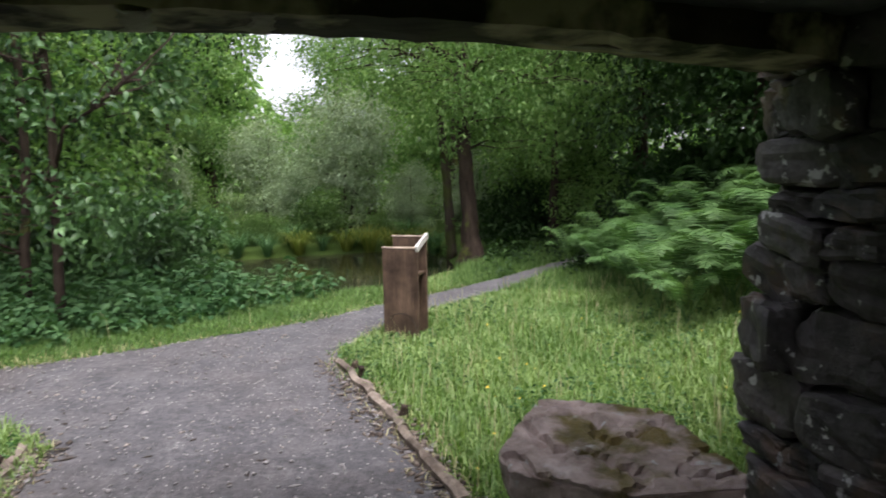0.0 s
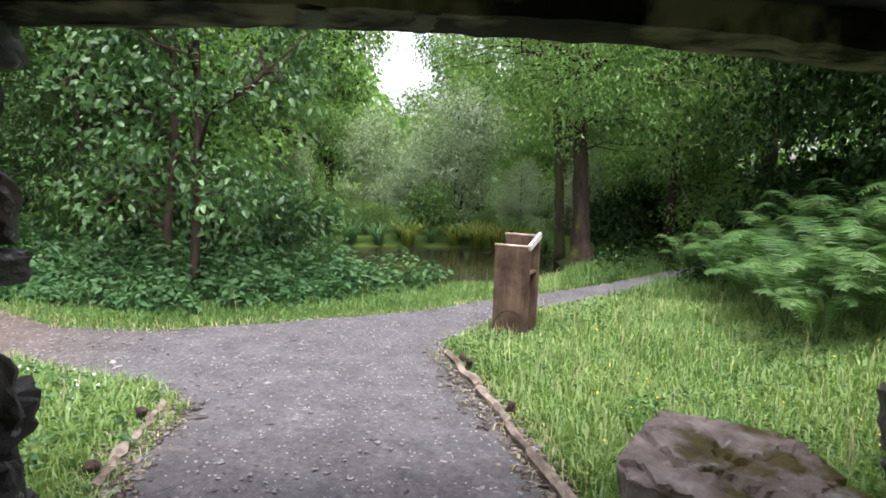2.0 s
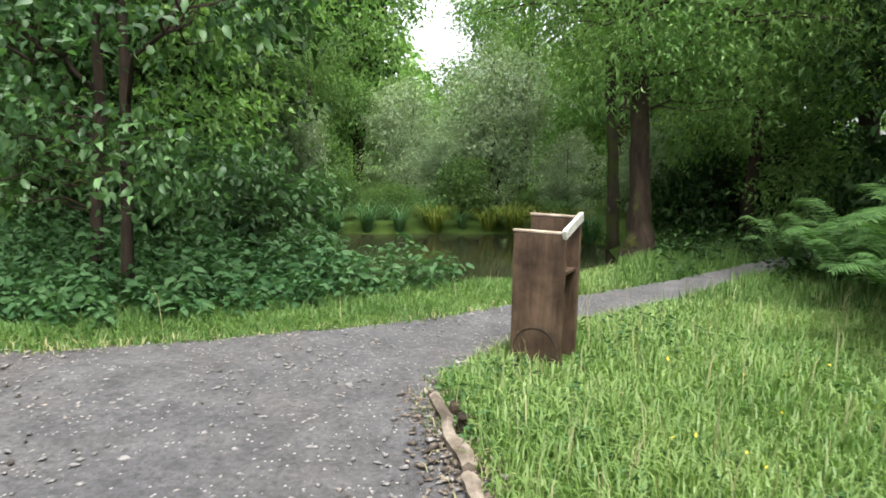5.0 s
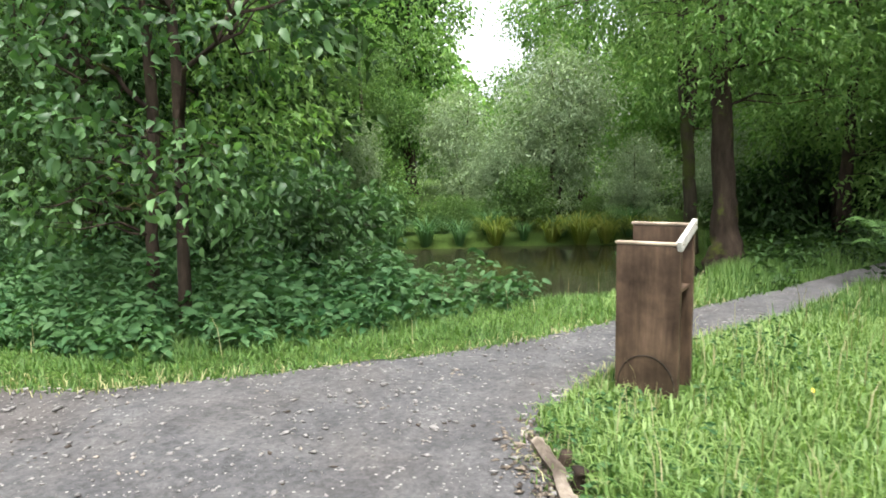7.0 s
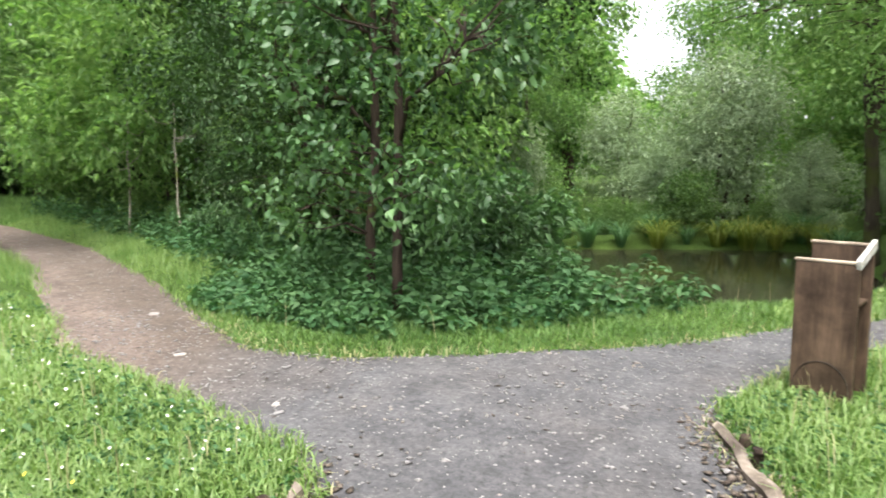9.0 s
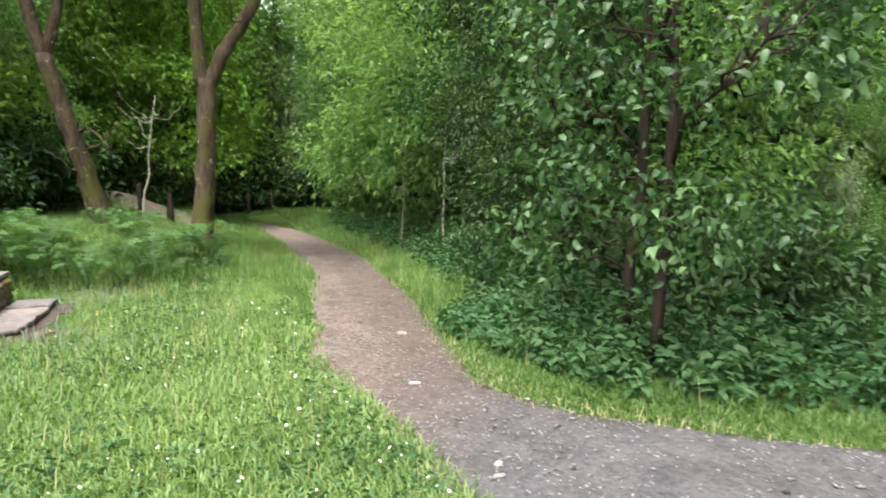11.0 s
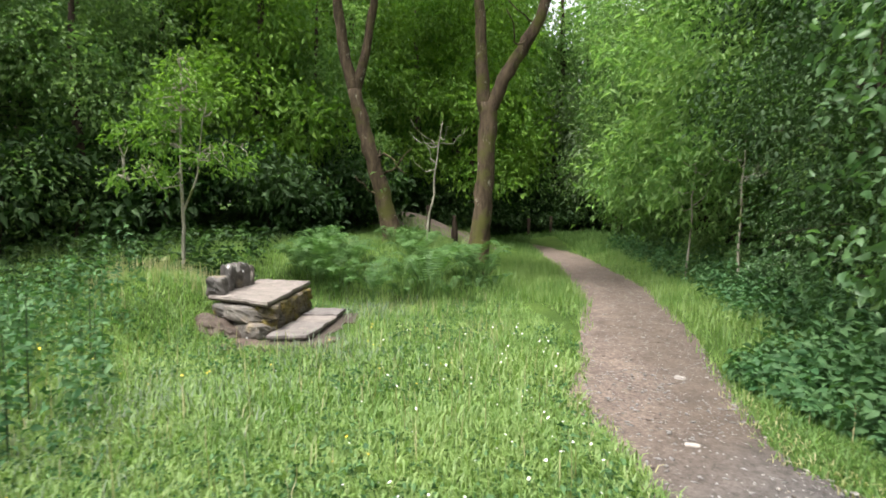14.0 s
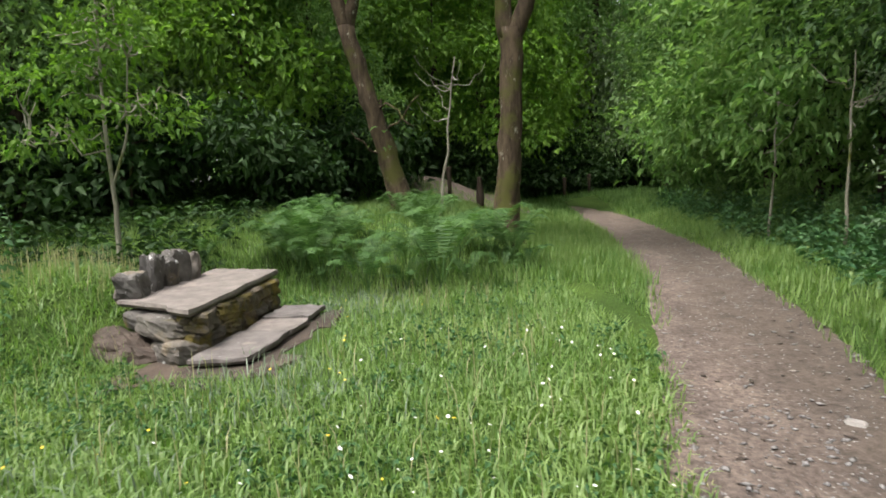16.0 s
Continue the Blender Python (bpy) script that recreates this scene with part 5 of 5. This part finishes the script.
def nettle_patch(name, label, x, y, height, seed, size, material, pairs=5, plain=False):
    r = np.random.default_rng(seed)
    n = len(x)
    z = land(x, y)
    h = height * r.uniform(0.45, 1.15, n)
    P, D = [], []
    for k in range(pairs):
        t = (k + 0.8) / pairs
        for side in (0, np.pi):
            a = k * 1.57 + r.uniform(-0.4, 0.4, n) + side
            d = np.stack([np.cos(a), np.sin(a), r.uniform(-0.5, 0.25, n)], 1)
            P.append(np.stack([x, y, z + h * t], 1) + r.normal(size=(n, 3)) * 0.012)
            D.append(d)
    me = leaves(name, np.concatenate(P), np.concatenate(D), size, material, 0.5, 0.1, 0.3, seed, plain=plain)
    return tagged(new(name, me), label, "weeds", kind="stuff")


x, y = scatter(-6.0, -1.2, 5.7, 8.6, 2000, 1)
d = edge_of(PATH_POLY, x, y)[0]
k = (d > 0.12 + 0.4 * np.random.default_rng(6).random(len(x)) + 0.3 * (x + 3)) & (edge_of(POND, x, y)[0] > 0.3)
nettle_patch("nettles", "dense green nettles and brambles under the alder", x[k], y[k], 0.16 + 0.34 * np.clip(d[k] - 0.3, 0, 1) * (0.6 + 0.6 * np.sin(3 * x[k] + y[k] * 2) ** 2), 2, 0.09, M["leaf_nettle"])
x, y = scatter(-20, -4.6, 5.6, 10.6, 3400, 3)
d = edge_of(PATH_POLY, x, y)[0]
k = (d > np.where(x < -6.5, 0.5, 0.15) + 0.6 * np.random.default_rng(9).random(len(x))) & (y > np.interp(-x, [4.8, 7.4, 11.4, 18.4], [5.4, 6.4, 7.7, 9.0]))
nettle_patch("nettles", "low leafy weeds along the woodland path", x[k], y[k], 0.12 + 0.40 * np.clip(d[k] - 0.3, 0, 1), 4, 0.11, M["leaf_nettle"], 5, True)
x, y = scatter(-8.6, -3.6, -2.8, 1.3, 1900, 5)
k = y < 0.75 + 0.30 * (x + 7) - 2.4 * np.random.default_rng(8).random(len(x)) ** 1.5
nettle_patch("nettles", "tall dark-stemmed nettles at the edge of the lawn", x[k], y[k], 0.64, 6, 0.07, M["leaf_nettle"], 7)
k &= np.random.default_rng(11).random(len(x)) < 0.16
grass_stems = (x[k], y[k])
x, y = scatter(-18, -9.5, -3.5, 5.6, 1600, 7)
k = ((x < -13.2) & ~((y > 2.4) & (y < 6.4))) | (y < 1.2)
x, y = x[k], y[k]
nettle_patch("undergrowth", "leafy undergrowth below the trees, coloured dark for shade", x, y, 0.40, 8, 0.12, M["leaf_shaded"], 4, True)
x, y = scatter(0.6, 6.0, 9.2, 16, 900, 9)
nettle_patch("undergrowth", "leafy undergrowth beside the far path, coloured dark for shade", x, y, 0.35, 10, 0.11, M["leaf_shaded"], 4, True)


def grass_patch(name, label, x, y, length, width, seed, material, bend=0.55, full=True):
    r = np.random.default_rng(seed)
    n = len(x)
    p = np.stack([x, y, land(x, y) - 0.01], 1)
    a = r.uniform(0, 2 * np.pi, n)
    d = np.stack([np.cos(a), np.sin(a), 0 * a], 1)
    s = np.stack([-np.sin(a), np.cos(a), 0 * a], 1) * width * r.uniform(0.6, 1.3, n)[:, None]
    tall = 0.75 + 0.5 * (np.sin(x * 2.1 + 1.3 * y) * np.sin(y * 2.9 - x) * 0.5 + 0.5)
    L = (length * tall * r.uniform(0.5, 1.25, n))[:, None]
    up = np.array([0, 0, 1.0])
    bd = (bend * r.uniform(0.1, 1.2, n))[:, None]
    tip = p + d * L * bd + up * L * (1 - 0.35 * bd)
    if full:
        mid = p + d * L * bd * 0.32 + up * L * 0.62
        v = np.stack([p - s, p + s, mid - s * 0.8, mid + s * 0.8, tip], 1).reshape(-1, 3)
        o = (np.arange(n) * 5)[:, None, None]
        f = (np.array([[0, 1, 3], [0, 3, 2], [2, 3, 4]])[None] + o).reshape(-1, 3)
    else:
        v = np.stack([p - s, p + s, tip], 1).reshape(-1, 3)
        f = np.arange(n * 3).reshape(-1, 3)
    return tagged(new(name, tri_mesh(name, v, f, material)), label, "grass", kind="stuff")


LAWN = "uncut bright green grass"
x, y = scatter(-0.6, 4.2, 2.9, 9.6, 78000, 21, 0.02)
k = (edge_of(PATH_POLY, x, y)[0] > 0.13 * np.random.default_rng(20).random(len(x)) ** 0.7) | (y > 5.6)
x, y = x[k], y[k]
grass_patch("grass", LAWN, x, y, 0.105, 0.005, 22, M["grass"], 0.95)
x, y = scatter(-6, 1.2, 5.1, 9.9, 64000, 23, 0.13)
d = edge_of(PATH_POLY, x, y)[0]
grass_patch("grass", "coarse verge grass, partly darkened for the shade there", x, y, 0.085, 0.0075, 24, M["verge"], 1.0, False)
x, y = scatter(-4.6, -1.4, 0.8, 4.3, 27000, 25, 0.15)
grass_patch("grass", LAWN, x, y, 0.10, 0.0048, 26, M["grass"], 0.95)
x, y = scatter(-6.4, -1.9, -2.6, 5.0, 66000, 27, 0.15)
grass_patch("grass", LAWN, x, y, 0.105, 0.0059, 28, M["grass"], 0.95)
x, y = scatter(-9.6, -6.4, -2.6, 5.0, 42000, 37, 0.15)
grass_patch("grass", LAWN, x, y, 0.105, 0.0075, 38, M["grass"], 0.95, False)
x, y = scatter(-19, -9.5, -3.5, 7.5, 50000, 29, 0.15)
grass_patch("grass", LAWN, x, y, 0.2, 0.009, 30, M["grass"], 0.5, False)
x, y = scatter(-22, -4.5, 5.3, 11, 50000, 31, 0.15)
grass_patch("grass", LAWN, x, y, 0.15, 0.008, 32, M["grass"], 0.5, False)
x, y = scatter(0.2, 4.5, 8.2, 14, 26000, 33, 0.05)
grass_patch("grass", "coarse verge grass, partly darkened for the shade there", x, y, 0.18, 0.008, 34, M["verge"], 0.5, False)
x, y = scatter(-32, -18, 6, 14, 24000, 35, 0.05)
grass_patch("grass", "coarse verge grass, partly darkened for the shade there", x, y, 0.25, 0.016, 36, M["verge"], 0.5, False)
x, y = scatter(-9.6, -1.9, -2.6, 5.0, 5200, 71)
k = (np.sin(x * 1.9 + y) * np.sin(y * 2.3 - 0.7 * x) + 0.35 * np.random.default_rng(2).normal(size=len(x))) > 0.0
nettle_patch("clover", "low patches of clover and plantain in the lawn", x[k], y[k], 0.085, 72, 0.045, M["leaf_nettle"], 3, True)
x, y = scatter(-0.5, 4.0, 3.0, 9.4, 3600, 73)
k = (np.sin(x * 2.3 + y) * np.sin(y * 2.0 - 0.7 * x) + 0.35 * np.random.default_rng(3).normal(size=len(x))) > 0.15
nettle_patch("clover", "low patches of clover and plantain in the lawn", x[k], y[k], 0.075, 74, 0.04, M["leaf_nettle"], 3, True)
x, y = scatter(-4.4, -1.5, 1.0, 4.2, 700, 75)
nettle_patch("clover", "low broad-leaved weeds in the grass", x, y, 0.075, 76, 0.06, M["leaf_nettle"], 3, True)
# bare dark stalks among the nettles, and pale feathery tufts
grass_patch("nettle_stems", "tall thin dark stalks standing among the nettles", *grass_stems, 0.85, 0.006, 79, M["stem"], 0.16)
r = np.random.default_rng(81)
tufts = np.concatenate([r.normal(size=(900, 2)) * (0.5, 0.55) + (-5.1, 1.35), r.normal(size=(450, 2)) * (0.4, 0.35) + (-6.5, 2.55), r.normal(size=(300, 2)) * (0.35, 0.35) + (-4.2, 1.0), r.normal(size=(700, 2)) * (0.6, 0.35) + (-9.2, 2.9)])
grass_patch("feathery_grass", "pale grey-green feathery grass tufts", tufts[:, 0], tufts[:, 1], 0.13, 0.0045, 82, M["pale_grass"], 1.0)
# pale seed stalks standing above the lawn
parts_xy = [scatter(-0.5, 3.5, 3.2, 9.0, 900, 41), scatter(-9.5, -2.2, -2.4, 4.6, 1500, 43), scatter(-5, 0.2, 5.6, 9.2, 160, 44), scatter(-9.4, -7.9, -0.2, 1.4, 500, 45)]
x = np.concatenate([a for a, _ in parts_xy])
y = np.concatenate([b for _, b in parts_xy])
grass_patch("seed_stalks", "thin pale flowering grass stalks", x, y, 0.27, 0.0028, 46, M["straw"], 0.4)
# dry litter along the path's edges
x, y = scatter(-6.0, 1.0, 2.6, 9.0, 24000, 47, 0.2)
d = edge_of(PATH_POLY, x, y)[0]
k = (d < 0.08) | ((d < 0.16) & ((x > -0.6) | (x < -1.4)) & (y < 5.6))
grass_patch("dry_grass", "dead straw-coloured grass along the path edge", x[k], y[k], 0.07, 0.004, 48, M["straw"], 1.2)


def bits(name, label, x, y, z, size, material, seed, flat=0.45, category="gravel"):
    """Small angular chips lying on the ground."""
    r = np.random.default_rng(seed)
    n = len(x)
    base = np.array([[1, 0, 0], [-1, 0, 0], [0, 1, 0], [0, -1, 0], [0, 0, 1], [0, 0, -1.0]])
    v = base[None] * r.uniform(0.5, 1.3, (n, 6, 1))
    a = r.uniform(0, 6.28, n)
    c, s = np.cos(a)[:, None], np.sin(a)[:, None]
    sx = r.uniform(0.8, 1.7, n)[:, None]
    X, Y = v[..., 0] * sx, v[..., 1] * 0.8
    S = size[:, None]
    vx = x[:, None] + (X * c - Y * s) * S
    vy = y[:, None] + (X * s + Y * c) * S
    vz = z[:, None] + (v[..., 2] * flat + 0.2) * S
    f = np.array([[0, 2, 4], [2, 1, 4], [1, 3, 4], [3, 0, 4], [2, 0, 5], [1, 2, 5], [3, 1, 5], [0, 3, 5]])
    f = (f[None] + (np.arange(n) * 6)[:, None, None]).reshape(-1, 3)
    return tagged(new(name, tri_mesh(name, np.stack([vx, vy, vz], -1).reshape(-1, 3), f, material)), label, category, kind="stuff")


r = np.random.default_rng(51)
x, y = r.uniform(-6, 1.2, 16000), r.uniform(2.2, 8.6, 16000)
k = inside(PATH_POLY, x, y)
x, y = x[k], y[k]
bits("pale_chips", "pale stone chips scattered over the gravel", x, y, np.full(len(x), 0.012), 0.0035 + 0.020 * r.random(len(x)) ** 4.5, M["chip"], 52)
x, y = r.uniform(-16, -2.6, 7000), r.uniform(4, 9, 7000)
k = inside(PATH_POLY, x, y)
x, y = x[k], y[k]
bits("pale_chips", "pale stone chips and leaf scraps on the path", x, y, np.full(len(x), 0.012), 0.006 + 0.022 * r.random(len(x)) ** 5, M["chip"], 53, 0.2)
x, y = r.uniform(-16, 1, 9000), r.uniform(2.5, 9.5, 9000)
k = inside(PATH_POLY, x, y) & (np.random.default_rng(5).random(9000) < np.where(x < -2.5, 1.0, 0.35))
x, y = x[k], y[k]
bits("leaf_litter", "dark brown leaf crumbs trodden into the path", x, y, np.full(len(x), 0.012), 0.004 + 0.018 * r.random(len(x)) ** 3, M["soil"], 55, 0.12, "leaf litter")
x, y = r.uniform(-2.2, 1, 20000), r.uniform(2.5, 5.8, 20000)
d, _, _ = edge_of(PATH_POLY, x, y)
k = (inside(PATH_POLY, x, y) | (d < 0.03)) & (d < 0.26 * r.random(20000) ** 0.8) & ((x > -0.8) | (x < -1.3))
x, y = x[k], y[k]
bits("wood_litter", "brown bark and dry leaf litter beside the edging logs", x, y, np.full(len(x), 0.013), 0.005 + 0.022 * r.random(len(x)) ** 2, M["edging"], 56, 0.15, "leaf litter")
# bark, chips and dead leaves gathered along the edging
ends = np.array([(-0.55, 5.55, 0.18, 4.18), (0.17, 4.16, 0.60, 3.28), (-1.88, 3.82, -1.70, 3.32), (-1.69, 3.28, -1.50, 2.80)])
for k, (count, material, label) in enumerate([(1500, M["edging"], "tan bark and dead leaf litter beside the edging logs"), (500, M["chip"], "pale chips caught beside the edging logs"), (900, M["soil"], "dark earth crumbs beside the edging logs")]):
    q = r.integers(0, len(ends), count)
    t = r.random(count)
    x = ends[q, 0] + (ends[q, 2] - ends[q, 0]) * t + r.normal(size=count) * 0.075 + 0.02
    y = ends[q, 1] + (ends[q, 3] - ends[q, 1]) * t + r.normal(size=count) * 0.05
    bits("wood_litter", label, x, y, np.maximum(land(x, y), 0.012) + 0.004, 0.007 + 0.026 * r.random(count) ** 3, material, 90 + k, 0.2, "leaf litter")
# scraps lying along the far verge of the path
x, y = r.uniform(-6, 0.5, 5000), r.uniform(4, 9, 5000)
d, _, _ = edge_of(PATH_POLY, x, y)
k = inside(PATH_POLY, x, y) & (d < 0.10) & (y > 5)
x, y = x[k], y[k]
bits("leaf_scraps", "dry pale leaf scraps along the verge", x, y, np.full(len(x), 0.014), 0.008 + 0.02 * r.random(len(x)) ** 3, M["chip"], 54, 0.15)
for i, (x, y, s) in enumerate([(-0.09, 3.62, 0.024), (-2.45, 6.10, 0.05), (-2.66, 4.38, 0.04), (-2.78, 4.46, 0.035), (-1.01, 5.5, 0.035), (-0.35, 7.75, 0.06), (-5.65, 5.42, 0.06), (-4.2, 4.75, 0.05)]):
    me = rough_block("loose_stone", M["chip"], 200 + i, 2, 0.12, 3.0)
    ob = new("loose_stone", me)
    ob.matrix_world = pose(x, y, 0.012 + s * 0.14, 0, 0, 37 * i) @ Matrix.Diagonal((s * 1.7, s, s * 0.5, 1))
    tagged(ob, "small pale loose stone lying on the gravel", "stone", "loose stones")


def flowers(name, label, x, y, height, size, material, seed):
    r = np.random.default_rng(seed)
    n = len(x)
    z = land(x, y) + height * r.uniform(0.6, 1.2, n)
    a = np.linspace(0, 2 * np.pi, 6, endpoint=False)
    sz = size * r.uniform(0.6, 1.2, n)[:, None]
    tilt = r.normal(size=(n, 2)) * 0.4
    ring = np.stack([x[:, None] + np.cos(a) * sz, y[:, None] + np.sin(a) * sz, z[:, None] + (np.cos(a) * tilt[:, :1] + np.sin(a) * tilt[:, 1:]) * sz], -1)
    top = np.stack([x, y, z + size * 0.35], -1)[:, None]
    v = np.concatenate([top, ring], 1).reshape(-1, 3)
    f = np.array([[0, k + 1, (k + 1) % 6 + 1] for k in range(6)])
    f = (f[None] + (np.arange(n) * 7)[:, None, None]).reshape(-1, 3)
    return tagged(new(name, tri_mesh(name, v, f, material)), label, "flower", kind="stuff")


x, y = scatter(-8, -2.0, -1, 4.6, 1100, 61)
k = edge_of(PATH_POLY, x, y)[0] < 0.3 + 2.2 * np.random.default_rng(4).random(len(x)) ** 2
flowers("clover_flowers", "small white clover heads in the grass", x[k], y[k], 0.10, 0.009, M["white_petal"], 62)
x, y = scatter(-9, -2.5, -1.5, 3.5, 90, 63)
flowers("buttercups", "tiny yellow buttercups in the lawn", x, y, 0.15, 0.008, M["yellow_petal"], 64)
x, y = scatter(0.6, 3.0, 3.4, 6.5, 45, 65)
flowers("buttercups", "tiny yellow buttercups in the lawn", x, y, 0.13, 0.008, M["yellow_petal"], 66)
